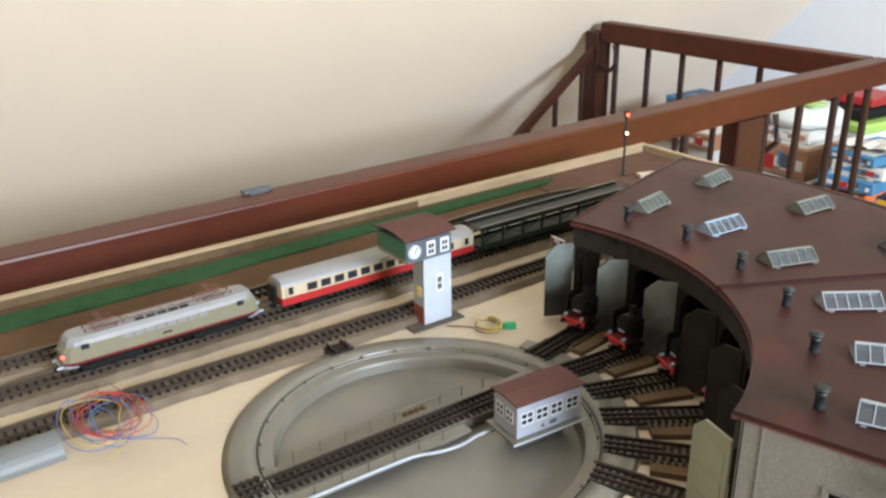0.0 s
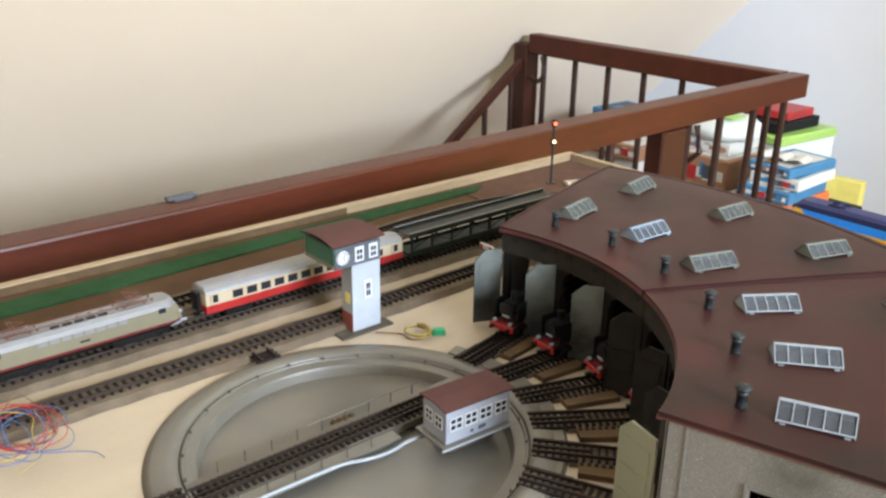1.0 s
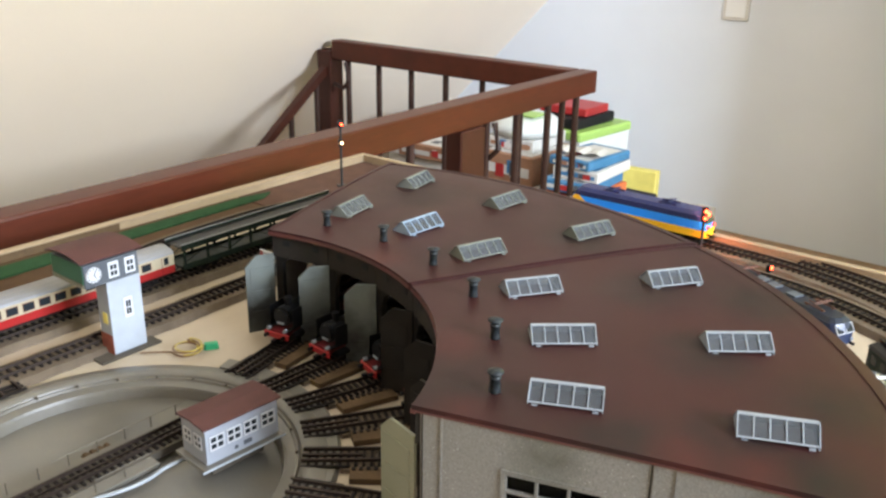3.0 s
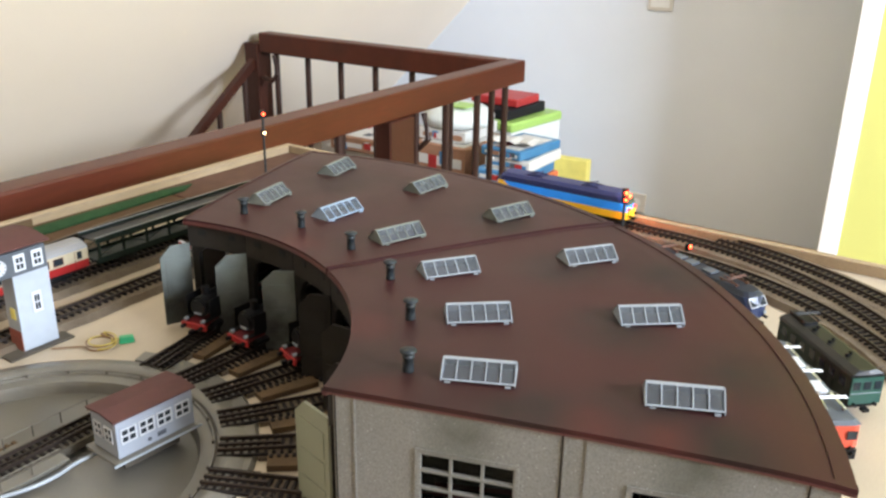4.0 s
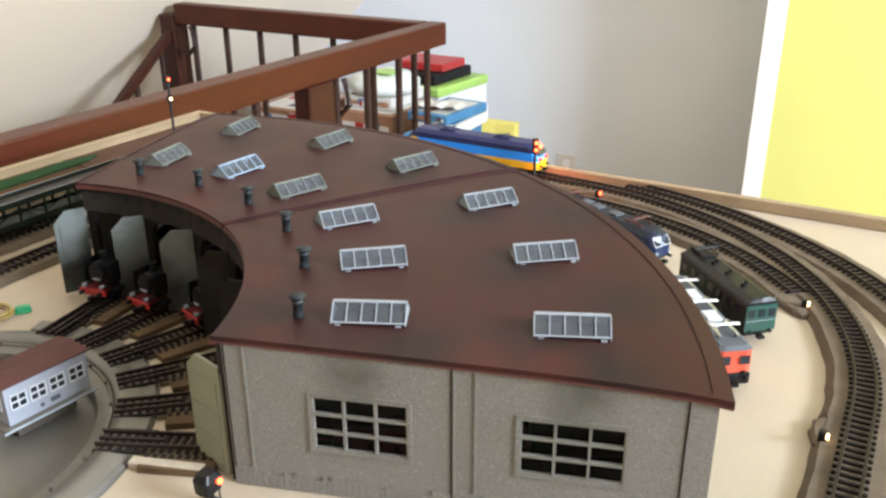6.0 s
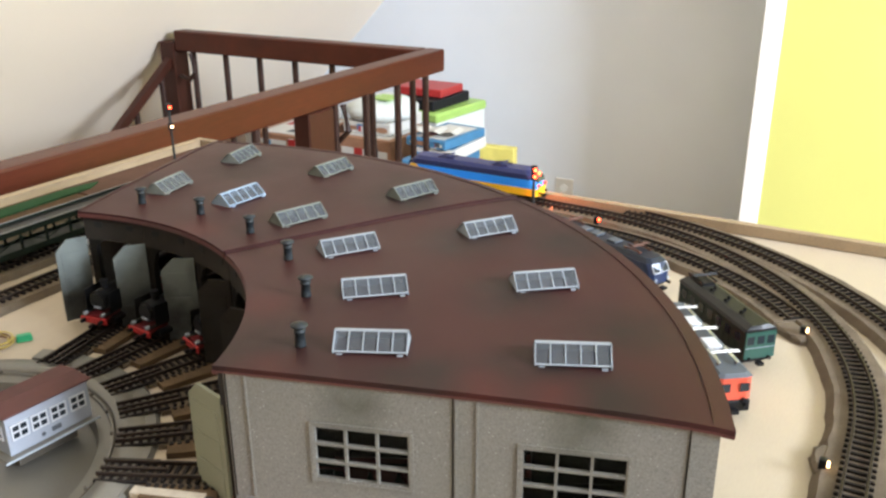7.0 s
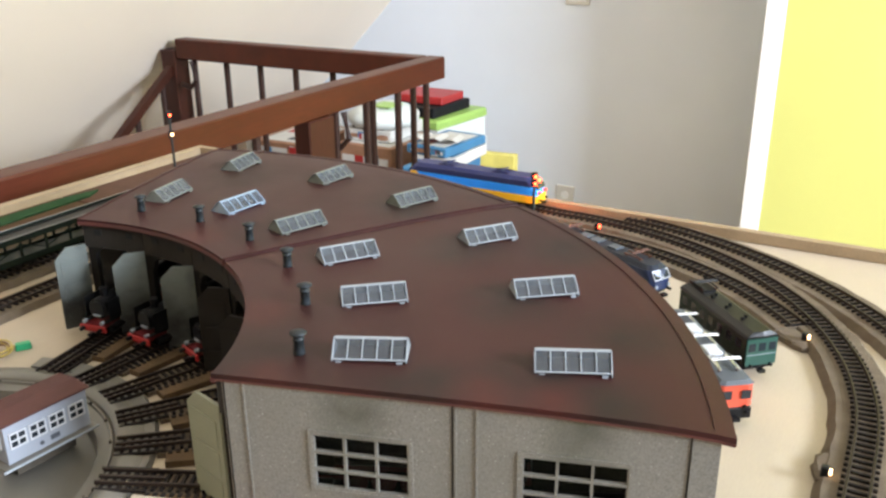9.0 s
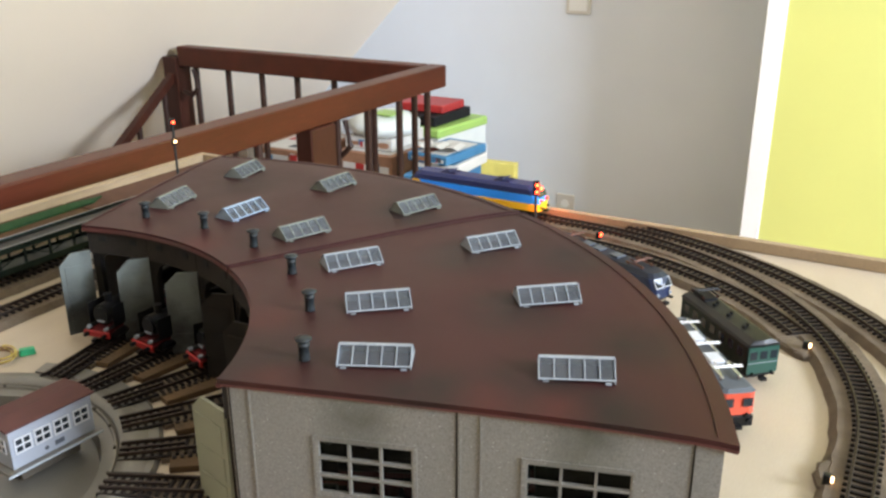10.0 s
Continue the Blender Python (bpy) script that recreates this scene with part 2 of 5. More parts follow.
M["lime"] = mat("lime_lid", (0.36, 0.58, 0.14), 0.4, var=0.05, scale=14)
M["clear"] = mat("tub_white", (0.70, 0.74, 0.72), 0.35, var=0.05, scale=14)
M["paper"] = mat("paper_yellow", (0.72, 0.62, 0.16), 0.6, var=0.1, scale=20)
M["socket"] = mat("socket_cream", (0.70, 0.68, 0.63), 0.4, var=0.03)
M["wire_red"] = mat("wire_red", (0.36, 0.03, 0.03), 0.4)
M["wire_blue"] = mat("wire_blue", (0.05, 0.11, 0.28), 0.4)
M["wire_yellow"] = mat("wire_yellow", (0.42, 0.32, 0.06), 0.4)
M["wire_green"] = mat("wire_green", (0.015, 0.28, 0.12), 0.4)
M["wire_brown"] = mat("wire_brown", (0.16, 0.08, 0.03), 0.5)


# ---- mesh helpers ----
def T(m, p):
    return m @ Vector(p) if m is not None else Vector(p)


def box(bm, x0, x1, y0, y1, z0, z1, m=None, bevel=0.0):
    vs = [bm.verts.new(T(m, (x, y, z))) for z in (z0, z1) for y in (y0, y1) for x in (x0, x1)]
    fs = [bm.faces.new([vs[i] for i in q]) for q in ((0, 2, 3, 1), (4, 5, 7, 6), (0, 1, 5, 4), (2, 6, 7, 3), (0, 4, 6, 2), (1, 3, 7, 5))]
    if bevel:
        es = list({e for f in fs for e in f.edges})
        bmesh.ops.bevel(bm, geom=es, offset=bevel, segments=1, affect="EDGES", profile=0.5)
    return bm


def cyl(bm, p0, p1, r, n=8, r1=None):
    p0, p1 = Vector(p0), Vector(p1)
    q = (p1 - p0).to_track_quat("Z", "Y")
    rings = []
    for p, rr in ((p0, r), (p1, r if r1 is None else r1)):
        rings.append([bm.verts.new(p + q @ Vector((rr * math.cos(2 * math.pi * i / n), rr * math.sin(2 * math.pi * i / n), 0))) for i in range(n)])
    for i in range(n):
        bm.faces.new((rings[0][i], rings[0][(i + 1) % n], rings[1][(i + 1) % n], rings[1][i]))
    bm.faces.new(rings[0][::-1])
    bm.faces.new(rings[1])
    return bm


def prism(bm, poly, a, b, axis="y", m=None):
    """A flat outline pulled from a to b along an axis; the outline lies in the other two axes."""
    def at(u, v, w):
        return T(m, {"y": (u, w, v), "x": (w, u, v), "z": (u, v, w)}[axis])
    lo, hi = [[bm.verts.new(at(u, v, w)) for u, v in poly] for w in (a, b)]
    n = len(poly)
    for i in range(n):
        bm.faces.new((lo[i], lo[(i + 1) % n], hi[(i + 1) % n], hi[i]))
    bm.faces.new(lo[::-1])
    bm.faces.new(hi)
    return bm


def loft(bm, rings, caps=True):
    vs = [[bm.verts.new(p) for p in ring] for ring in rings]
    n = len(vs[0])
    for a, b in zip(vs, vs[1:]):
        for i in range(n):
            bm.faces.new((a[i], a[(i + 1) % n], b[(i + 1) % n], b[i]))
    if caps:
        bm.faces.new(vs[0][::-1])
        bm.faces.new(vs[-1])
    return bm


def tube(bm, points, r, n=6):
    pts = [Vector(p) for p in points]
    rings = []
    for i, p in enumerate(pts):
        d = (pts[min(i + 1, len(pts) - 1)] - pts[max(i - 1, 0)]).normalized()
        q = d.to_track_quat("Z", "Y")
        rings.append([p + q @ Vector((r * math.cos(2 * math.pi * k / n), r * math.sin(2 * math.pi * k / n), 0)) for k in range(n)])
    return loft(bm, rings)


def finish(bm, name, material, smooth=False):
    bmesh.ops.recalc_face_normals(bm, faces=bm.faces)
    me = bpy.data.meshes.new(name)
    if smooth:
        for f in bm.faces:
            f.smooth = True
    bm.to_mesh(me)
    bm.free()
    me.materials.append(material)
    return me


def part(name, bm, material, parent, label="", smooth=False):
    ob = new(name, finish(bm, name, material, smooth))
    ob.parent = parent
    return tagged(ob, label) if label else ob


def single(name, bm, material, label, category, kind="", group="", smooth=False, m=None):
    ob = new(name, finish(bm, name, material, smooth))
    if m is not None:
        ob.matrix_world = m
    return tagged(ob, label, category, group, kind)


def thing(name, label, category, m=None, group="", kind=""):
    ob = new(name)
    ob.empty_display_size = 0.02
    if m is not None:
        ob.matrix_world = m
    return tagged(ob, label, category, group, kind)


def B(*a, **k):
    return box(bmesh.new(), *a, **k)


def arc(cx, cy, r, a, b, step=3.0):
    n = max(2, int(abs(b - a) / step))
    return [(cx + r * math.cos(radians(a + (b - a) * i / n)), cy + r * math.sin(radians(a + (b - a) * i / n))) for i in range(n + 1)]


# ---- the room ----
FLOOR, WALL_X, SLOPE = -0.95, 4.05, 2.52
single("floor", B(-1.3, 4.2, -4.12, 1.42, FLOOR - 0.1, FLOOR), M["floor"], "oak attic floor under the table", "floor", "structure")
single("floor_landing", B(2.60, 4.2, 1.42, 3.5, FLOOR - 0.1, FLOOR), M["floor"], "oak floor beside the stairwell", "floor", "structure")
single("floor_below", B(-1.3, 2.60, 1.42, 3.5, -2.9, -2.8), M["floor"], "floor at the foot of the stairs", "floor", "structure")
single("wall_stairwell", B(2.60, 2.66, 1.42, 3.5, -2.8, FLOOR - 0.1), M["slope"], "cream wall of the stairwell", "wall", "structure")
single("wall_east", B(WALL_X, WALL_X + 0.12, -4.12, 3.5, FLOOR, 2.2), M["wall"], "white plaster end wall", "wall", "structure")
single("ceiling_slope", prism(bmesh.new(), [(SLOPE + 2.8, -2.8), (SLOPE + 2.92, -2.8), (SLOPE - 1.98, 2.1), (SLOPE - 2.1, 2.1)], -1.3, WALL_X, "x"), M["slope"],
       "cream plastered sloping attic ceiling", "ceiling", "structure")
single("ceiling", B(-1.3, 4.2, -4.12, SLOPE - 1.98, 2.1, 2.2), M["wall"], "white flat attic ceiling", "ceiling", "structure")
single("wall_west", B(-1.42, -1.3, -4.12, 5.4, -2.8, 2.2), M["bounce_wall"], "unseen tan wall, tinting the bounce light", "wall", "structure")
bm = bmesh.new()
for a in ((-1.42, 0.0, -4.12, -4.0, FLOOR, 2.2), (1.80, 4.17, -4.12, -4.0, FLOOR, 2.2), (0.0, 1.80, -4.12, -4.0, FLOOR, 1.20), (0.0, 1.80, -4.12, -4.0, 2.08, 2.2)):
    box(bm, *a)
single("wall_south", bm, M["bounce_wall"], "unseen tan wall with a window, tinting the bounce light", "wall", "structure")
single("wall_green", B(3.4, 3.5, -4.0, 0.436, FLOOR, 2.1), M["green_wall"], "lime green painted partition wall", "wall", "structure")
single("trim", B(3.394, 3.504, 0.436, 0.505, FLOOR, 2.1, bevel=0.003), M["trim"], "white painted corner of the partition", "trim", "structure")


def wall_plate(name, label, y, z, h):
    t = thing(name, label, name.replace("_", " "), pose(WALL_X, y, z))
    part("plate", B(-0.012, 0, -h / 2, h / 2, -h / 2, h / 2, bevel=0.003), M["socket"], t)
    if name == "wall_socket":
        part("recess", cyl(bmesh.new(), (-0.014, 0, 0), (-0.010, 0, 0), 0.021, 20), M["trim"], t, "round socket recess")
    else:
        part("rocker", B(-0.016, -0.012, -h / 2 + 0.015, h / 2 - 0.015, -h / 2 + 0.015, h / 2 - 0.015, bevel=0.001), M["trim"], t)
    return t


wall_plate("wall_socket", "cream wall socket on the white wall", 1.475, -0.89, 0.095)
wall_plate("light_switch", "cream light switch on the white wall", 1.455, 0.10, 0.12)


# ---- stair railing ----
def railing():
    t = thing("stair_railing", "mahogany stair railing with dark square posts", "railing")
    bm = prism(bmesh.new(), [(-1.2, 1.262), (2.567, 1.337), (2.567, 1.40), (-1.2, 1.325)], -0.073, -0.002, "z")
    bmesh.ops.bevel(bm, geom=list(bm.edges), offset=0.005, segments=2, affect="EDGES", profile=0.5)
    part("handrail", bm, M["rail"], t)
    part("handrail", B(2.505, 2.567, 1.402, 2.485, -0.078, -0.002, bevel=0.005), M["rail"], t)
    part("newel_post", B(2.50, 2.575, 2.487, 2.56, -2.8, -0.045, bevel=0.004), M["rail_dark"], t)
    part("newel_post", B(1.825, 1.932, 1.318, 1.372, FLOOR, -0.074, bevel=0.004), M["rail_dark"], t)
    for x in (1.19, 1.345, 1.50, 1.657, 1.987, 2.142, 2.318, 2.493):
        y = 1.2935 + 0.0199 * (x + 1.2)
        part("baluster", cyl(bmesh.new(), (x, y, FLOOR), (x, y, -0.072), 0.011, 8), M["iron"], t)
    for i in range(7):
        y = 2.42 - 0.163 * i
        part("baluster", cyl(bmesh.new(), (2.536, y, FLOOR), (2.536, y, -0.077), 0.011, 8), M["iron"], t)
    # the flight down
    a, b = Vector((2.50, 2.52, -0.105)), Vector((1.1, 2.52, -1.155))
    bm = bmesh.new()
    prism(bm, [(a.x, a.z), (a.x, a.z - 0.036), (b.x, b.z - 0.036), (b.x, b.z)], 2.505, 2.535, "y")
    part("stair_handrail", bm, M["rail_dark"], t)
    for x in (2.455, 2.315, 2.175, 2.035, 1.895, 1.755, 1.615, 1.475, 1.335):
        p = a.lerp(b, (a.x - x) / (a.x - b.x))
        part("baluster", cyl(bmesh.new(), (p.x, 2.52, p.z - 0.7), (p.x, 2.52, p.z - 0.04), 0.011, 8), M["iron"], t)
    for y, x in ((2.43, 2.50), (1.368, 2.0)):
        bm = tube(bmesh.new(), [(x, y - 0.03, -0.08), (x - 0.005, y - 0.05, -0.15), (x - 0.005, y - 0.02, -0.18), (x, y + 0.03, -0.17)], 0.009, 8)
        part("bracket", bm, M["iron"], t, "curved iron handrail bracket")
    return t


railing()
t = thing("rail_clip", "small dark clip on the handrail", "clip", pose(0.553, 1.353, -0.002))
part("body", B(-0.026, 0.026, -0.008, 0.010, 0.0, 0.006, bevel=0.002), M["slate"], t)
part("tongue", B(-0.016, 0.016, -0.0125, -0.0082, 0.0002, 0.003), M["slate"], t)

# ---- the table ----
CX, CY = 0.3855, 0.6009
X0, X1, Y0, Y1 = -0.75, 1.2496, -0.42, 1.1217
TX, TY, HOLE = 0.381, 0.588, 0.172


def table():
    t = thing("layout_table", "pale plywood table carrying the model railway", "table")
    bm = bmesh.new()
    n = 96
    inner, outer = [], []
    for i in range(n):
        a = 2 * math.pi * i / n
        c, s = math.cos(a), math.sin(a)
        k = min(((X1 if c > 0 else X0) - TX) / c if abs(c) > 1e-9 else 1e9, ((Y1 if s > 0 else Y0) - TY) / s if abs(s) > 1e-9 else 1e9)
        inner.append((TX + HOLE * c, TY + HOLE * s))
        outer.append((TX + k * c, TY + k * s))
    corners = [(X1, Y1), (X0, Y1), (X0, Y0), (X1, Y0)]
    for cx, cy in corners:
        j = min(range(n), key=lambda i: math.hypot(outer[i][0] - cx, outer[i][1] - cy))
        outer[j] = (cx, cy)
    loft(bm, [[(x, y, -0.018) for x, y in inner], [(x, y, -0.018) for x, y in outer], [(x, y, 0) for x, y in outer], [(x, y, 0) for x, y in inner], [(x, y, -0.018) for x, y in inner]], caps=False)
    part("board", bm, M["table"], t)
    # left stretch: the inner face's shade is put into the brown
    part("back_edge", B(X0, 0.72, Y1 - 0.012, Y1, 0.0005, 0.0128), M["stub"], t, "brown edge strip with shade put into its colour")
    part("back_edge", B(0.7205, X1, Y1 - 0.012, Y1, 0.0005, 0.0128), M["fence"], t, "pine edge strip")
    part("edge_cap", B(X0, X1, Y1 - 0.0125, Y1 + 0.0005, 0.0129, 0.0160, bevel=0.001), M["fence"], t, "pale pine edge cap")
    part("side_edge", B(X1 - 0.012, X1, Y0, Y1 - 0.0125, 0.0005, 0.016, bevel=0.001), M["fence"], t, "pine edge strip")
    part("apron", B(X0 + 0.02, X1 - 0.02, Y1 - 0.04, Y1 - 0.015, -0.12, -0.0185), M["fence"], t)
    part("apron", B(X1 - 0.04, X1 - 0.015, Y0 + 0.02, Y1 - 0.045, -0.12, -0.0185), M["fence"], t)
    for x in (X0 + 0.05, X1 - 0.08):
        for y in (Y0 + 0.05, Y1 - 0.08):
            part("leg", B(x - 0.03, x + 0.03, y - 0.03, y + 0.03, FLOOR, -0.0185 if y < 0.5 and x < 0.5 else -0.121), M["fence"], t)
    return t


table()


def sheet(name, outline, z0, z1, material, label):
    return single(name, prism(bmesh.new(), outline, z0, z1, "z"), material, label, "scenery mat")


sheet("brown_strip", [(-0.7, 0.965), (0.30, 0.966), (0.52, 0.982), (0.70, 1.020), (0.93, 1.030), (0.93, 1.108), (-0.7, 1.108)], 0.0005, 0.003, M["cork"], "brown fibreboard strip along the table edge")
sheet("grass_strip", [(-0.7, 1.036), (0.30, 1.044), (0.72, 1.060), (0.955, 1.068), (0.985, 1.085), (0.93, 1.094), (-0.7, 1.076)], 0.0035, 0.006, M["grass"], "green grass mat strip along the tracks")
sheet("soil_corner", [(0.935, 0.93), (1.15, 0.93), (1.236, 0.96), (1.236, 1.108), (0.935, 1.108)], 0.0005, 0.003, M["soil"], "dark brown mat in the table corner")


# ---- tracks ----
def resample(pts, step):
    pts = [Vector((x, y)) for x, y in pts]
    out, carry = [], 0.0
    for a, b in zip(pts, pts[1:]):
        d = (b - a).length
        if d < 1e-9:
            continue
        s = carry
        while s < d:
            out.append((a.lerp(b, s / d), (b - a) / d))
            s += step
        carry = s - d
    return out


def smooth_path(pts, rounds=3):
    for _ in range(rounds):
        q = [pts[0]]
        for a, b in zip(pts, pts[1:]):
            q += [(a[0] * 0.75 + b[0] * 0.25, a[1] * 0.75 + b[1] * 0.25), (a[0] * 0.25 + b[0] * 0.75, a[1] * 0.25 + b[1] * 0.75)]
        pts = q + [pts[-1]]
    return pts


SLEEPER = None


def sleeper_mesh():
    global SLEEPER
    if SLEEPER is None:
        SLEEPER = finish(B(-0.0013, 0.0013, -0.0128, 0.0128, 0.0, 0.0022), "sleeper", M["sleeper"])
    return SLEEPER


def strip(bm, pts, profile):
    """A cross-section (across, up) carried along a line of places and directions."""
    rings = [[(p.x - d.y * u, p.y + d.x * u, z) for u, z in profile] for p, d in pts]
    return loft(bm, rings)


def track(label, pts, bed=0.008, wide=0.030, z=0.0005, spacing=0.0086, bedmat="bed", sleepers=True, lift=0.0):
    t = thing("model_track", label, "track", group="tracks on the layout")
    fine = resample(pts, 0.012)
    last = Vector(pts[-1]) - Vector(pts[-2])
    fine.append((Vector(pts[-1]), last.normalized()))
    rng = random.Random(len(fine))
    if bed:
        rings = []
        for p, d in fine:
            a, b = wide + rng.uniform(-0.0012, 0.0012), wide + rng.uniform(-0.0012, 0.0012)
            rings.append([(p.x - d.y * u, p.y + d.x * u, zz) for u, zz in ((-a, z), (-a + 0.006, bed), (b - 0.006, bed), (b, z))])
        part("roadbed", loft(bmesh.new(), rings), M[bedmat], t)
    top = bed + lift
    for s in (-1, 1):
        c = s * 0.0083
        part("rail", strip(bmesh.new(), fine, [(c - 0.0013, top + 0.0018), (c - 0.0009, top + 0.0046), (c + 0.0009, top + 0.0046), (c + 0.0013, top + 0.0018)]), M["rust_rail"], t)
    if sleepers:
        for p, d in resample(pts, spacing):
            o = new("sleeper", sleeper_mesh())
            o.parent = t
            o.matrix_basis = Matrix.Translation((p.x, p.y, top)) @ Matrix.Rotation(math.atan2(d.y, d.x) + rng.uniform(-0.012, 0.012), 4, "Z")
    return t


TRACK_A = smooth_path([(-0.72, 0.945), (0.30, 0.945), (0.52, 0.962), (0.70, 1.000), (0.86, 1.008)]) + arc(0.86, 0.648, 0.36, 88, 0)[1:] + [(1.22, 0.5), (1.217, 0.44), (1.211, 0.385)]
TRACK_A += arc(0.78, 0.38, 0.431, 0, -90)[1:] + [(0.6, -0.052), (-0.7, -0.052)]
TRACK_B = [(-0.72, 0.885), (0.88, 0.885)] + arc(0.88, 0.60, 0.285, 88, 0) + [(1.158, 0.45)] + arc(0.725, 0.36, 0.420, 0, -52)[1:]
TRACK_C = [(-0.72, 0.812), (0.10, 0.806), (0.5, 0.802), (0.95, 0.812)]
TRACK_O = arc(0.70, 0.385, 0.543, -10, -78)
track("main line track with dark sleepers on grey roadbed", TRACK_A, bed=0.0080)
track("second main line track on grey roadbed", TRACK_B, bed=0.0076)
track("front straight track on grey roadbed", TRACK_C, bed=0.0072, wide=0.027)
track("outer curved track on grey roadbed", TRACK_O, bed=0.0084)


# ---- turntable ----
def ring(bm, prof, n=96, cx=TX, cy=TY):
    rings = [[(cx + r * math.cos(2 * math.pi * i / n), cy + r * math.sin(2 * math.pi * i / n), z) for i in range(n)] for r, z in prof]
    return loft(bm, rings, caps=False)


def turntable():
    t = thing("turntable", "grey model turntable sunk in the table, with a rail bridge", "turntable")
    part("rim", ring(bmesh.new(), [(0.1715, -0.016), (0.1715, 0.0005), (0.1865, 0.0006), (0.1792, 0.0045), (0.1678, 0.006), (0.1570, 0.0065), (0.1564, 0.003)]), M["tt"], t, smooth=True)
    part("slot", ring(bmesh.new(), [(0.1564, 0.003), (0.1549, 0.0028), (0.1544, 0.0045)]), M["tt_dark"], t, "dark slot round the pit")
    part("ledge", ring(bmesh.new(), [(0.1544, 0.0045), (0.1528, 0.0045), (0.1521, 0.0022), (0.1421, 0.0008), (0.1411, -0.0020)]), M["tt"], t)
    part("pit_floor", ring(bmesh.new(), [(0.1411, -0.0020), (0.1393, -0.0105), (0.001, -0.0105)]), M["tt"], t)
    for i in range(26):
        a = 2 * math.pi * i / 26
        x, y = TX + 0.1528 * math.cos(a), TY + 0.1528 * math.sin(a)
        part("stud", cyl(bmesh.new(), (x, y, 0.004), (x, y, 0.0065), 0.0013, 6), M["tt_dark"], t)
    part("track_plate", loft(bmesh.new(), [[Vector((CX + r * math.cos(radians(g)), CY + r * math.sin(radians(g)), z)) for r, z in ((0.1745, 0.0006), (0.1745, 0.0042), (0.1930, 0.0042), (0.1965, 0.0006))] for g in [-88 + 4.5 * i for i in range(25)]]), M["tt"], t)
    # the bridge lies just off the x axis
    m = pose(TX, 0.6003, 0.0, 0, 0, -0.7)
    L = 0.153
    br = part("bridge", box(bmesh.new(), -L, L, -0.017, 0.015, -0.006, 0.0015, m), M["tt_dark"], t, "dark bridge deck")
    for y in (-0.0083, 0.0083):
        part("rail", box(bmesh.new(), -L, L, y - 0.0008, y + 0.0008, 0.0030, 0.0062, m), M["rust_rail"], br)
    part("centre_rail", box(bmesh.new(), -L, L, -0.0006, 0.0006, 0.0025, 0.0045, m), M["rust_rail"], br)
    for i in range(44):
        x = -L + 0.003 + i * 0.0067
        part("sleeper", box(bmesh.new(), x - 0.0013, x + 0.0013, -0.0145, 0.0135, 0.0016, 0.0032, m), M["sleeper"], br)
    # walkways, railing posts and the bright curved edge
    wk = part("walkway", box(bmesh.new(), -L, 0.035, -0.031, -0.0172, -0.004, 0.0005, m), M["tt"], t)
    part("walkway", box(bmesh.new(), -L, L, 0.0152, 0.024, -0.004, 0.0005, m), M["tt"], t)
    edge = [(-L, -0.032), (-0.10, -0.0322), (-0.055, -0.0328), (-0.028, -0.034), (-0.012, -0.041), (0.004, -0.0445), (0.020, -0.0445), (0.032, -0.041), (0.052, -0.0425)]
    edge = smooth_path(edge, 2)
    part("edge_strip", tube(bmesh.new(), [m @ Vector((x, y, 0.001)) for x, y in edge], 0.0017, 6), M["grey_frame"], t, "bright curved edge strip")
    for row, xs in ((0.0225, [-0.12 + 0.026 * i for i in range(9)]), (-0.0275, [-0.125 + 0.026 * i for i in range(6)])):
        for x in xs:
            part("rail_post", cyl(bmesh.new(), m @ Vector((x, row, 0.0005)), m @ Vector((x, row, 0.0115)), 0.00055, 5), M["tt_dark"], t)
    for row, x0, x1 in ((0.0225, -0.03, 0.10), (-0.0275, -0.02, 0.03)):
        part("hand_rail", cyl(bmesh.new(), m @ Vector((x0, row, 0.0113)), m @ Vector((x1, row, 0.0113)), 0.0004, 5), M["tt"], t)
    hatch = part("hatch", box(bmesh.new(), 0.004, 0.030, 0.0262, 0.042, -0.0102, -0.0090, m), M["stub"], t, "brown slatted hatch")
    for i in range(4):
        part("slat", box(bmesh.new(), 0.005 + i * 0.0067, 0.0082 + i * 0.0067, 0.0270, 0.0412, -0.0089, -0.0068, m), M["stub"], hatch)
    return t


turntable()


def window_grid(bm_frame, bm_glass, x0, x1, z0, z1, cols, rows, y, m, bar=0.0009, proud=0.0008, deep=0.0004):
    """Frame bars and dark glass of a small window in the plane y, facing -y."""
    box(bm_glass, x0, x1, y - deep, y + 0.0005, z0, z1, m)
    for i in range(cols + 1):
        x = x0 + (x1 - x0) * i / cols
        box(bm_frame, x - bar / 2, x + bar / 2, y - proud, y + 0.0004, z0 - bar / 2, z1 + bar / 2, m)
    for j in range(rows + 1):
        z = z0 + (z1 - z0) * j / rows
        box(bm_frame, x0 - bar / 2, x1 + bar / 2, y - proud - 0.0001, y + 0.0004, z - bar / 2, z + bar / 2, m)


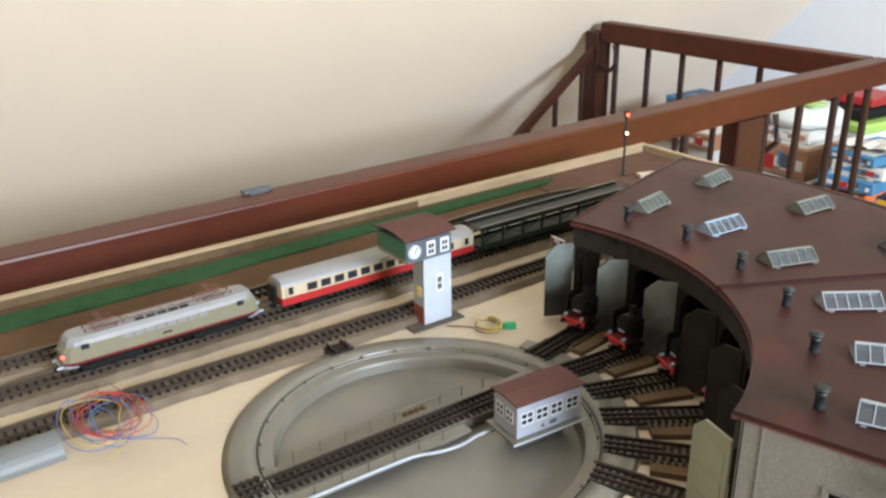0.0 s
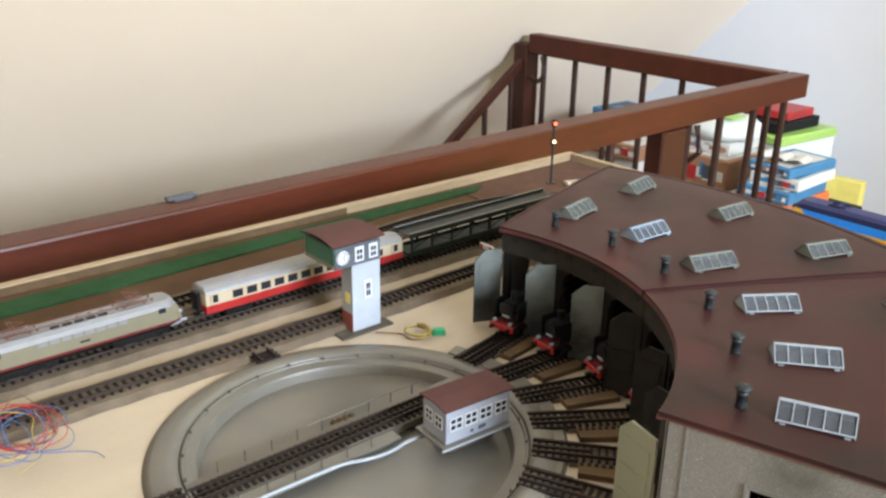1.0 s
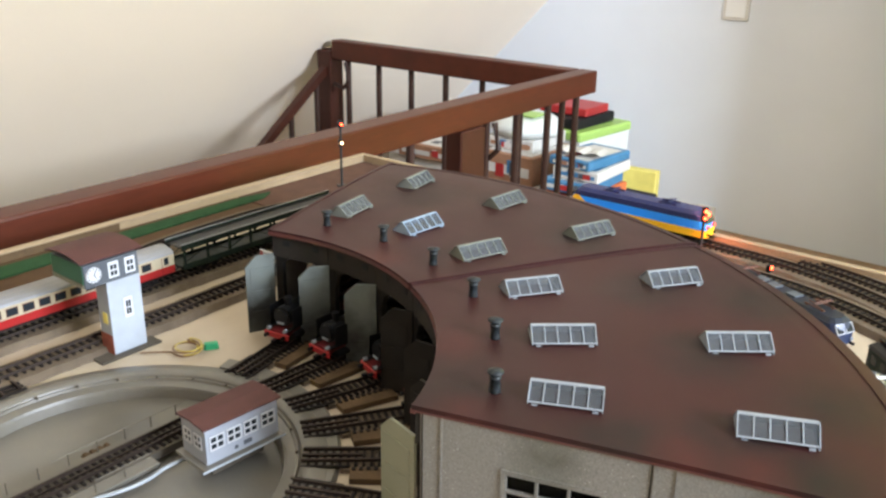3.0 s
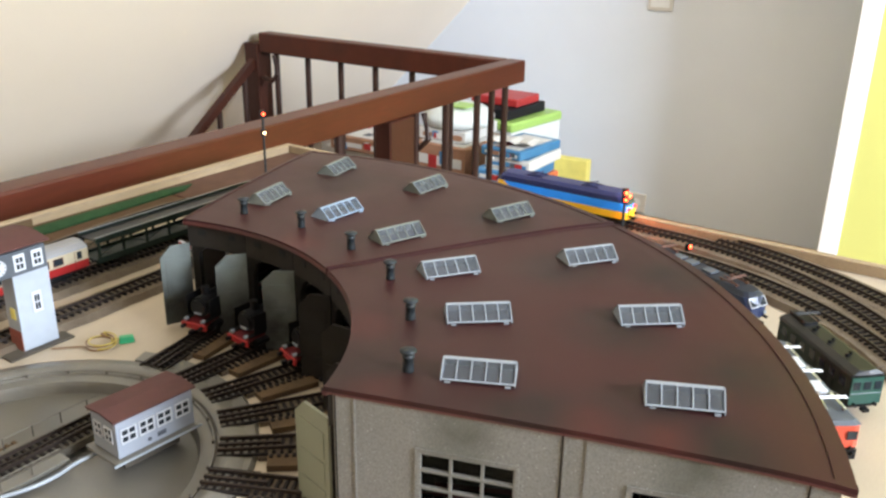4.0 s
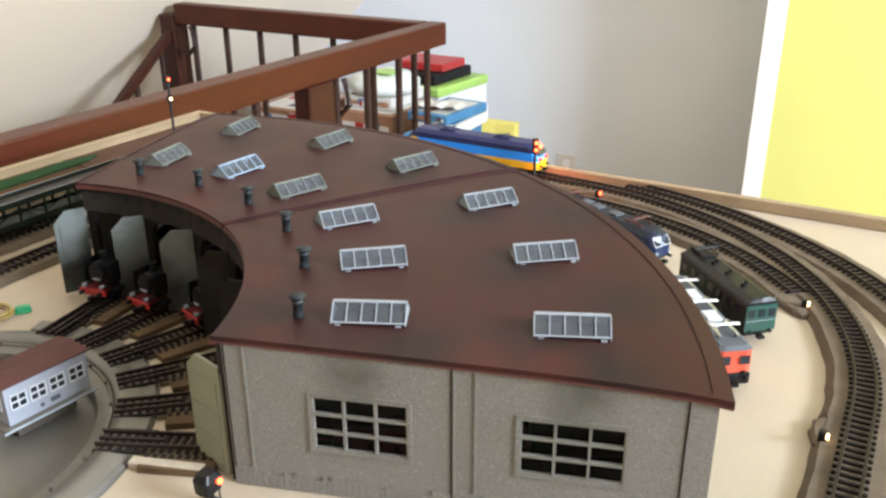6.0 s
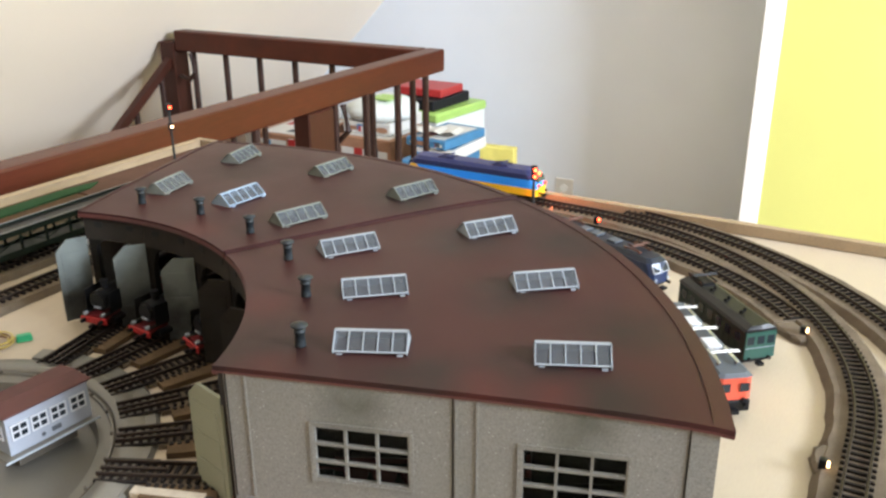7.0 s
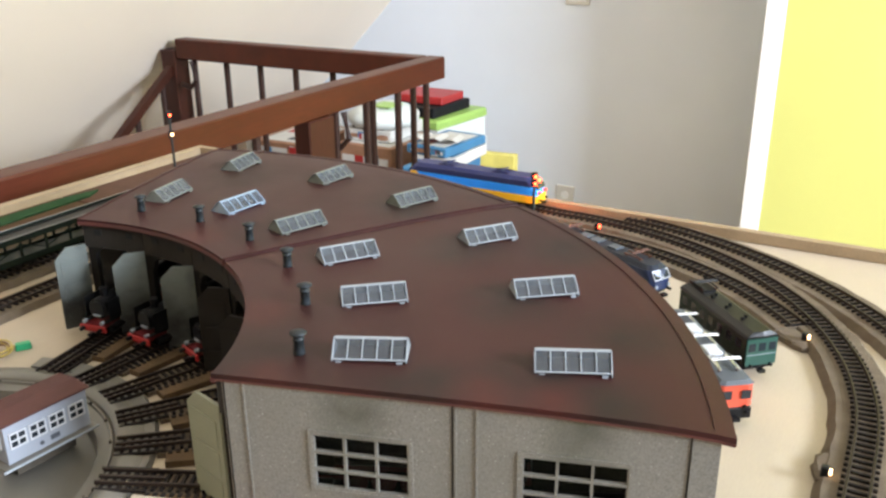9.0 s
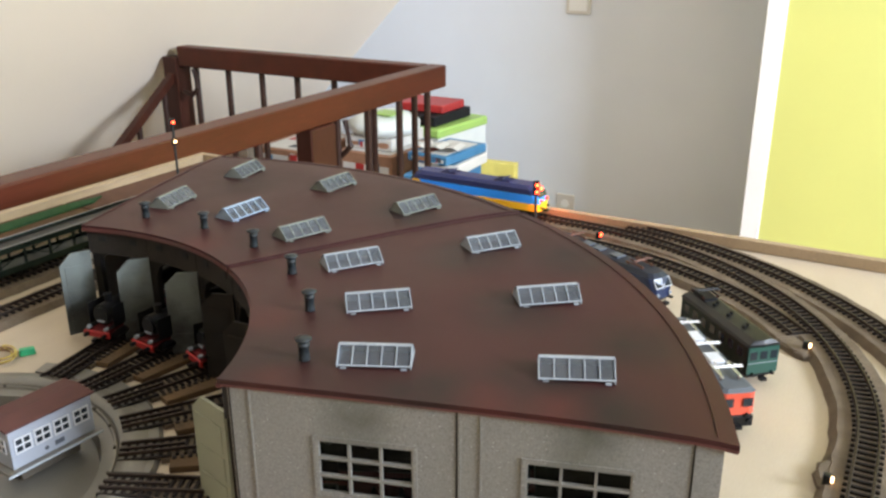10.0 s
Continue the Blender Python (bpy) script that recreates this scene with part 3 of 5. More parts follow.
def hut():
    """Control hut on the bridge."""
    m = pose(0.4300, 0.5220, 0.0085, 0, 0, -4.5)
    t = thing("control_hut", "pale grey control hut with a brown roof on the turntable", "hut", m)
    W, D, H = 0.072, 0.036, 0.0365
    part("base", B(-0.006, W + 0.003, -0.005, D + 0.004, -0.0008, 0.0015, bevel=0.0004), M["tt"], t)
    part("support", B(0.010, W - 0.010, 0.010, D - 0.004, -0.0170, -0.0009), M["tt_dark"], t)
    part("edge_strip", cyl(bmesh.new(), (-0.008, -0.0058, 0.0006), (W + 0.003, -0.0058, 0.0006), 0.0011, 6), M["grey_frame"], t, "bright edge strip")
    part("hut_body", B(0, W, 0, D, 0.0015, H, bevel=0.0004), M["house_grey"], t)
    bm = bmesh.new()
    prism(bm, [(-0.0025, H + 0.0005), (D / 2, H + 0.0025), (D + 0.0025, H + 0.0005), (D + 0.0025, H - 0.0010), (D / 2, H + 0.0010), (-0.0025, H - 0.0010)], -0.0025, W + 0.0025, "x")
    part("roof", bm, M["hut_roof"], t, "flat brown felt roof")
    for i, x in enumerate((0.004, 0.0205, 0.037, 0.0545)):
        w = part("window", B(x, x + 0.0130, -0.0003, 0.0004, 0.0145, 0.0265), M["glass"], t, "dark window with white bars")
        f, g = bmesh.new(), bmesh.new()
        window_grid(f, g, x, x + 0.0130, 0.0145, 0.0265, 2, 2, -0.0002, None, bar=0.0012)
        g.free()
        part("frame", f, M["white"], w)
    side = pose(0, 0, 0, 0, 0, -90)
    for y in (0.006, 0.021):
        w = part("window", B(-0.0003, 0.0004, y, y + 0.010, 0.0145, 0.0265), M["glass"], t, "dark window with white bars")
        f, g = bmesh.new(), bmesh.new()
        window_grid(f, g, -y - 0.010, -y, 0.0145, 0.0265, 2, 2, -0.0002, side, bar=0.0011)
        g.free()
        part("frame", f, M["white"], w)
    part("vent", B(0.036, 0.044, -0.0005, 0.0005, 0.0055, 0.0095), M["slate"], t, "small dark vent")
    part("vent", cyl(bmesh.new(), (0.0285, -0.0006, 0.007), (0.0285, 0.0004, 0.007), 0.0018, 10), M["slate"], t, "small dark vent")
    return t


hut()

# ---- roundhouse ----
A0, RI, RO = -71.8, 0.2764, 0.6141


def pol(r, a, z=0.0):
    return Vector((CX + r * math.cos(radians(a)), CY + r * math.sin(radians(a)), z))


def radial(a, r=0.0, z=0.0):
    """A frame whose x runs outward along the angle a."""
    p = pol(r, a, z)
    return Matrix.Translation(p) @ Matrix.Rotation(radians(a), 4, "Z")


ROOF_PROFILE = [(0.2764, 0.1193), (0.34, 0.1189), (0.40, 0.1184), (0.45, 0.1177), (0.49, 0.1169), (0.52, 0.1161), (0.545, 0.1152), (0.565, 0.1142), (0.585, 0.1129), (0.602, 0.1113), (0.6141, 0.1096)]


def roof_z(r):
    for (ra, za), (rb, zb) in zip(ROOF_PROFILE, ROOF_PROFILE[1:]):
        if r <= rb:
            return za + (zb - za) * (r - ra) / (rb - ra)
    return ROOF_PROFILE[-1][1]


def sector(bm, a, b, prof_top, thick, n=20):
    """A slab of a ring between two angles whose height follows the radius."""
    rings = []
    for i in range(n + 1):
        g = a + (b - a) * i / n
        rings.append([pol(r, g, z) for r, z in prof_top] + [pol(r, g, z - thick) for r, z in prof_top[::-1]])
    return loft(bm, rings)


def skylight(parent, a, r, frame_mat):
    m = radial(a, r, roof_z(r))
    L, Wd, H = 0.026, 0.0138, 0.0122
    bm = bmesh.new()
    # closed back slope and two gable ends; the front is glazed
    prism(bm, [(-0.001, H), (0.002, H), (Wd, 0.0008), (Wd, -0.001), (Wd - 0.0012, -0.001), (-0.001, H - 0.0012)], -L, L, "x", m)
    for x in (-L, L - 0.0007):
        prism(bm, [(-Wd, -0.001), (-Wd, 0.0012), (-0.001, H), (0.002, H), (Wd, 0.0008), (Wd, -0.001)], x, x + 0.0007, "x", m)
    s = part("skylight", bm, frame_mat, parent, "glazed skylight with five clear panes")
    run, rise = Wd - 0.001, H - 0.0012
    ln = math.hypot(run, rise)
    q = m @ Matrix.Translation((0, -Wd, 0.0012)) @ Matrix.Rotation(math.atan2(rise, run), 4, "X")
    for i in range(5):
        x = -L + 0.0010 + i * (2 * L - 0.0018) / 5
        part("pane", box(bmesh.new(), x, x + (2 * L - 0.0018) / 5 - 0.0009, 0.0009, ln - 0.0009, 0.0, 0.0004, q), M["skylight_glass"], s).visible_shadow = False
    for i in range(6):
        x = -L + 0.0004 + i * (2 * L - 0.0008) / 5
        part("glazing_bar", box(bmesh.new(), x - 0.00042, x + 0.00042, 0.0, ln, 0.0, 0.0010, q), frame_mat, s)
    for y in (0.0006, ln - 0.0006):
        part("glazing_bar", box(bmesh.new(), -L, L, y - 0.00055, y + 0.00055, 0.0, 0.0009, q), frame_mat, s)
    for x in (-L + 0.003, L - 0.007):
        part("bracket", box(bmesh.new(), x, x + 0.004, -Wd - 0.0018, -Wd, -0.001, 0.0008, m), frame_mat, s)
    return s


def vent(parent, a, r):
    p = pol(r, a, roof_z(r))
    bm = bmesh.new()
    prof = [(0.0036, -0.001), (0.0032, 0.002), (0.0029, 0.0105), (0.0035, 0.0108), (0.0035, 0.0125), (0.0029, 0.0128), (0.0032, 0.0145), (0.0049, 0.0156), (0.0050, 0.0166), (0.001, 0.0182)]
    loft(bm, [[(p.x + 1.25 * q * math.cos(math.pi * i / 6), p.y + 1.25 * q * math.sin(math.pi * i / 6), p.z + 0.98 * z) for i in range(12)] for q, z in prof])
    return part("roof_vent", bm, M["vent"], parent, "dark mushroom roof vent", smooth=True)


def door_leaf(parent, a, w, r1, material, h, swing):
    m = radial(a, r1) @ Matrix.Rotation(radians(swing), 4, "Z")
    c = 0.012
    bm = bmesh.new()
    prism(bm, [(-w, 0.003), (0, 0.003), (0, h), (-w + c, h), (-w, h - c)], -0.0013, 0.0013, "y", m)
    d = part("door", bm, material, parent, "open grey shed door")
    for z0, z1 in ((0.008, 0.028), (0.032, 0.052), (0.056, 0.078)):
        bm = bmesh.new()
        for s in (-1, 1):
            box(bm, -w + 0.005, -0.005, s * 0.0017 - 0.0004, s * 0.0017 + 0.0004, z0, z1, m)
        part("panel", bm, material, d)
    return d


def roundhouse():
    t = thing("roundhouse", "model engine shed with a maroon roof and stone walls", "engine shed")
    for k in (0, 1):
        a, b = A0 + 45 * k - (0.2 if k == 0 else -0.40), A0 + 45 * (k + 1) + (0.5 if k else -0.40)
        roof = part("roof", sector(bmesh.new(), a, b, ROOF_PROFILE, 0.0030, 30), M["roof"], t, "weathered maroon roof sheet")
        part("roof_edge", sector(bmesh.new(), a, b, [(0.2757, 0.1168), (0.2790, 0.1168)], 0.0035), M["roof_edge"], roof, "reddish roof edge")
        part("roof_edge", sector(bmesh.new(), a, b, [(0.606, 0.1076), (0.6135, 0.1064)], 0.0022), M["roof_edge"], roof, "reddish roof edge")
        g = a if k == 0 else b
        s = 1 if k == 0 else -1
        part("roof_edge", sector(bmesh.new(), min(g, g + s * 0.15), max(g, g + s * 0.15), [(r, z - 0.0031) for r, z in ROOF_PROFILE], 0.0016, 1), M["roof_edge"], roof, "reddish roof edge")
        lip = sector(bmesh.new(), a if k == 0 else b - 0.5, a + 0.5 if k == 0 else b, [(r, z + 0.0008) for r, z in ROOF_PROFILE], 0.0007, 1)
        part("roof_lip", lip, M["roof"], roof)
        g = b if k == 0 else a
        part("seam_lip", sector(bmesh.new(), g - (0.22 if k == 0 else 0.0), g + (0.0 if k == 0 else 0.22), [(r, z + 0.0012) for r, z in ROOF_PROFILE], 0.0011, 1), M["roof"], roof)
        part("roof_lip", sector(bmesh.new(), a, b, [(0.6015, roof_z(0.6015) + 0.0008), (0.6035, roof_z(0.6035) + 0.0008)], 0.0009, 30), M["roof"], roof)
    for k in range(6):
        a = A0 + 7.5 + 15 * k
        fm = M["grey_frame"] if k < 3 else (M["blue_frame"] if k == 4 else M["olive_frame"])
        near = k in (1, 2)
        skylight(t, a - (0.5 if near else 0.0), 0.377 if k < 3 else 0.3745, fm)
        skylight(t, a - (1.5 if near else 0.7), 0.516, M["grey_frame"] if k < 3 else M["olive_frame"])
        vent(t, a - (1.3 if k == 5 else 0.6), (0.3266, 0.3228, 0.3215, 0.319, 0.319, 0.318)[k])
    # end wall towards the front: stone with two windows
    m = radial(A0)
    S0, S1 = 0.283, 0.606
    wins = [(0.345, 0.411), (0.486, 0.553)]
    WZ0, WZ1 = 0.039, 0.081
    cuts = [S0, wins[0][0], wins[0][1], wins[1][0], wins[1][1], S1]
    for i in range(5):
        x0, x1 = cuts[i], cuts[i + 1]
        h0, h1 = roof_z(x0) - 0.0034, roof_z(x1) - 0.0034
        if i == 0:
            wall = part("end_wall", prism(bmesh.new(), [(x0, 0.0005), (x1, 0.0005), (x1, h1), (x0, h0)], 0, 0.004, "y", m), M["stone"], t, "grey stone end wall with soot stains")
        elif i % 2 == 0:
            panel = prism(bmesh.new(), [(x0, 0.0005), (x1, 0.0005), (x1, h1)] + ([(0.575, roof_z(0.575) - 0.0034)] if i == 4 else []) + [(x0, h0)], 0, 0.004, "y", m)
            part("wall_panel", panel, M["stone"], wall)
        else:
            part("wall_panel", B(x0, x1, 0, 0.004, 0.0005, WZ0, m), M["stone"], wall)
            part("wall_panel", prism(bmesh.new(), [(x0, WZ1), (x1, WZ1), (x1, h1), (x0, h0)], 0, 0.004, "y", m), M["stone"], wall)
    for x0, x1 in wins:
        w = part("window", box(bmesh.new(), x0 + 0.0002, x1 - 0.0002, 0.0026, 0.0030, WZ0, WZ1, m), M["window_glass"], t, "steel window with nine panes")
        fr = bmesh.new()
        for i in range(4):
            x = x0 + (x1 - x0) * i / 3
            box(fr, x - 0.0009, x + 0.0009, -0.0006, 0.0024, WZ0, WZ1, m)
        for j in range(4):
            z = WZ0 + (WZ1 - WZ0) * j / 3
            box(fr, x0, x1, -0.0007, 0.0023, z - 0.0009, z + 0.0009, m)
        for a in ((x0 - 0.003, x0 - 0.0002, WZ0 - 0.003, WZ1 + 0.003), (x1 + 0.0002, x1 + 0.003, WZ0 - 0.003, WZ1 + 0.003),
                  (x0, x1, WZ0 - 0.003, WZ0 - 0.0012), (x0, x1, WZ1 + 0.0012, WZ1 + 0.003)):
            box(fr, a[0], a[1], -0.0010, -0.0001, a[2], a[3], m)
        part("frame", fr, M["stone"], w)
    for x in (0.2985, 0.4425, 0.4565, 0.590):
        part("pilaster", box(bmesh.new(), x - 0.0007, x + 0.0007, -0.0008, -0.0001, 0.002, roof_z(x) - 0.0045, m), M["stone"], wall)
    for x in (0.4405, 0.5885, 0.2845):
        part("seam", box(bmesh.new(), x - 0.0005, x + 0.0005, -0.0005, -0.0001, 0.002, roof_z(x) - 0.005, m), M["joint"], wall)
    rng = random.Random(5)
    x = S0 + 0.001
    while x < S1 - 0.004:
        w = rng.uniform(0.003, 0.0065)
        part("stone", box(bmesh.new(), x, x + w - 0.0003, -0.0009, -0.0001, 0.001, 0.011 + rng.uniform(0, 0.006), m), M["stone"], wall)
        x += w
    # far end wall, outer wall, columns and lintels of the inner front
    m2 = radial(A0 + 90)
    back = part("end_wall", box(bmesh.new(), cuts[0], cuts[1], -0.004, 0, 0.0005, 0.105, m2), M["stone"], t, "grey stone end wall with two windows")
    for i in range(1, 5):
        for z0, z1 in (((0.0005, WZ0), (WZ1, 0.105)) if i % 2 else ((0.0005, 0.105),)):
            part("wall_panel", box(bmesh.new(), cuts[i], cuts[i + 1], -0.004, 0, z0, z1, m2), M["stone"], back)
    for x0, x1 in wins:
        fr = bmesh.new()
        for i in range(4):
            x = x0 + (x1 - x0) * i / 3
            box(fr, x - 0.0009, x + 0.0009, -0.0026, -0.0006, WZ0, WZ1, m2)
        for j in range(4):
            z = WZ0 + (WZ1 - WZ0) * j / 3
            box(fr, x0, x1, -0.0025, -0.0007, z - 0.0009, z + 0.0009, m2)
        part("window", fr, M["stone"], t, "open steel window frame with nine panes")
    part("outer_wall", sector(bmesh.new(), A0 + 0.5, A0 + 89.5, [(0.598, 0.103), (0.603, 0.103)], 0.1025, 24), M["stone"], t)
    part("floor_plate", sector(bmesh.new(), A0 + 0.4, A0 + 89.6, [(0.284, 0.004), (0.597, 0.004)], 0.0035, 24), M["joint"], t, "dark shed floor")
    for k in range(7):
        a = A0 + 15 * k
        w = 1.6
        lo, hi = (a + 0.6 if k == 0 else a - w), (a - 0.6 if k == 6 else a + w)
        if k == 0:
            hi = a + 2.2
        if k == 6:
            lo = a - 2.2
        part("column", sector(bmesh.new(), lo, hi, [(0.2795, 0.088), (0.2865, 0.088)], 0.0875, 3), M["stone_shaded"], t)
    for k in range(6):
        a, b = A0 + 15 * k, A0 + 15 * (k + 1)
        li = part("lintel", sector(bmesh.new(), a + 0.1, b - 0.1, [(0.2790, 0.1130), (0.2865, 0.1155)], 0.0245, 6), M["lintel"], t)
        for g in (a + 3.6, b - 3.6):
            part("vent_hole", sector(bmesh.new(), g - 0.9, g + 0.9, [(0.2784, 0.1085), (0.2792, 0.1085)], 0.0060, 2), M["hole"], li)
        # spandrels round off the opening
        for s in (0, 1):
            bm = bmesh.new()
            g0, g1 = (a + 1.6, a + 4.2) if s == 0 else (b - 1.6, b - 4.2)
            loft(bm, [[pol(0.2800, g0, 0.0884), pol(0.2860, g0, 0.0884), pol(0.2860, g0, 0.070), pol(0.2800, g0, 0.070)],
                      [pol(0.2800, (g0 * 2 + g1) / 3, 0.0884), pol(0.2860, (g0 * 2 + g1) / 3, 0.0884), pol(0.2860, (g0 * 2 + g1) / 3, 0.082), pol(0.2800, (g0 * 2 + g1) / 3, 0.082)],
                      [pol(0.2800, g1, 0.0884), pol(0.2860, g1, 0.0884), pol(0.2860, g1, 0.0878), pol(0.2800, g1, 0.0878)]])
            part("spandrel", bm, M["stone_shaded"], t)
    for k in range(7):
        a = A0 + 15 * k
        if k == 0:
            door_leaf(t, a + 0.9, 0.042, 0.2775, M["door_green"], 0.092, -33)
        else:
            door_leaf(t, a - 0.2, 0.032, 0.2785, M["door"] if k > 3 else M["door_soot_shade"], 0.092, -43)
    return t


def grains(m, size, share, colour):
    """Sparse pale grains set in a cast surface."""
    n, l = m.node_tree.nodes, m.node_tree.links
    b = n["Principled BSDF"]
    old = b.inputs["Base Color"].links[0].from_socket
    geo, vo, lt, mix = n.new("ShaderNodeNewGeometry"), n.new("ShaderNodeTexVoronoi"), n.new("ShaderNodeMath"), n.new("ShaderNodeMix")
    vo.inputs["Scale"].default_value = 1.0 / size
    l.new(geo.outputs["Position"], vo.inputs["Vector"])
    lt.operation = "LESS_THAN"
    lt.inputs[1].default_value = share
    l.new(vo.outputs["Distance"], lt.inputs[0])
    mix.data_type = "RGBA"
    l.new(lt.outputs[0], mix.inputs[0])
    l.new(old, mix.inputs[6])
    mix.inputs[7].default_value = (*colour, 1)
    l.new(mix.outputs[2], b.inputs["Base Color"])


grains(M["stone"], 0.0044, 0.095, (0.36, 0.355, 0.33))
# soot over the windows; roof marks mix soot with the roof lights' painted shadows
soot = [pol(s0, A0, 0.098) for s0 in (0.372, 0.522)]
patches(M["stone"], [(p.x, p.y, p.z, 0.036) for p in soot], (0.05, 0.05, 0.032), 0.85)
marks = [pol(r, A0 + g, 0.117) for r, g in ((0.490, 4.0), (0.485, 18.5), (0.480, 33.5), (0.535, 1.5), (0.42, 1.0), (0.56, 12.0), (0.57, 30.0), (0.30, 3.0), (0.49, 50.0))]
patches(M["roof"], [(p.x, p.y, p.z, 0.062) for p in marks], (0.009, 0.0065, 0.006), 0.85)
# door bottoms blackened: soot, and shadow painted in with it
patches(M["door"], [(*pol(0.262, A0 + 15 * k + g, 0.014), 0.068) for k in (4, 5, 6) for g in (0.0, 4.0)], (0.012, 0.012, 0.012), 0.95)
rust = [pol(r, A0 + 1.0, 0.117) for r in (0.31, 0.46, 0.50)] + [pol(0.29, A0 + g, 0.119) for g in (20, 60)]
patches(M["roof"], [(p.x, p.y, p.z, 0.040) for p in rust], (0.075, 0.012, 0.010), 0.45)
M["roof"].node_tree.nodes["Principled BSDF"].inputs["Specular IOR Level"].default_value = 0.20
roundhouse()


def stub_track(k):
    a = A0 + 7.5 + 15 * k
    d = pol(1, a) - pol(0, a)
    p0, p1 = pol(0.166, a), pol(0.57, a)
    t = thing("shed_track", "short brown stub track from the turntable into the shed", "track", group="shed tracks")
    m = radial(a)
    part("roadbed", box(bmesh.new(), 0.1972, 0.2835, -0.016, 0.016, 0.0005, 0.0045, m), M["bed"], t)
    part("side_plate", prism(bmesh.new(), [(0.205, -0.029 - 0.002), (0.262, -0.034), (0.262, -0.0165), (0.205, -0.0165)], 0.0005, 0.006, "z", m), M["stub"], t, "toothed brown side plate")
    for i in range(9):
        x = 0.2065 + i * 0.0062
        part("tooth", box(bmesh.new(), x, x + 0.0032, -0.0200, -0.0162, 0.0061, 0.0072, m), M["sleeper"], t)
    for y in (-0.0083, 0.0083):
        part("rail", box(bmesh.new(), 0.164, 0.56, y - 0.0009, y + 0.0009, 0.0068, 0.0098, m), M["rust_rail"], t)
    part("centre_rail", box(bmesh.new(), 0.164, 0.215, -0.0012, 0.0012, 0.0068, 0.0092, m), M["rust_rail"], t)
    for y in (-0.0135, 0.0135):
        part("end_beam", box(bmesh.new(), 0.164, 0.205, y - 0.0011, y + 0.0011, 0.0045, 0.0066, m), M["sleeper"], t)
    x = 0.170
    while x < 0.285:
        o = new("sleeper", sleeper_mesh())
        o.parent = t
        o.matrix_basis = radial(a, x, 0.0047)
        x += 0.0066
    return t


for k in range(6):
    stub_track(k)
single("plaster_kerb", box(bmesh.new(), 0.198, 0.256, -0.005, 0.004, 0.0005, 0.0065, radial(-70.6), bevel=0.0008), M["plaster"], "pale rough plaster kerb beside the shed track", "kerb")
# stub that the bridge's far end meets on the rim
t = thing("track_stub", "short rail stub on the rim, in line with the bridge", "track")
m = pose(TX, 0.6003, 0.0, 0, 0, -0.7)
for y in (-0.0083, 0.0, 0.0083):
    part("rail", box(bmesh.new(), -0.181, -0.1575, y - 0.0009, y + 0.0009, 0.0078, 0.0104, m), M["rust_rail"], t)
for i in range(4):
    part("sleeper", box(bmesh.new(), -0.180 + i * 0.0062, -0.1772 + i * 0.0062, -0.014, 0.014, 0.0050, 0.0077, m), M["sleeper"], t)
# single stub at the back of the rim
t = thing("track_stub", "short empty rail stub on the turntable rim", "track")
for y in (-0.0083, 0.0083):
    part("rail", box(bmesh.new(), 0.160, 0.182, y - 0.0009, y + 0.0009, 0.0074, 0.0100, radial(89)), M["rust_rail"], t)
for i in range(3):
    part("sleeper", box(bmesh.new(), 0.162 + i * 0.0075, 0.165 + i * 0.0075, -0.014, 0.014, 0.0052, 0.0073, radial(89)), M["sleeper"], t)


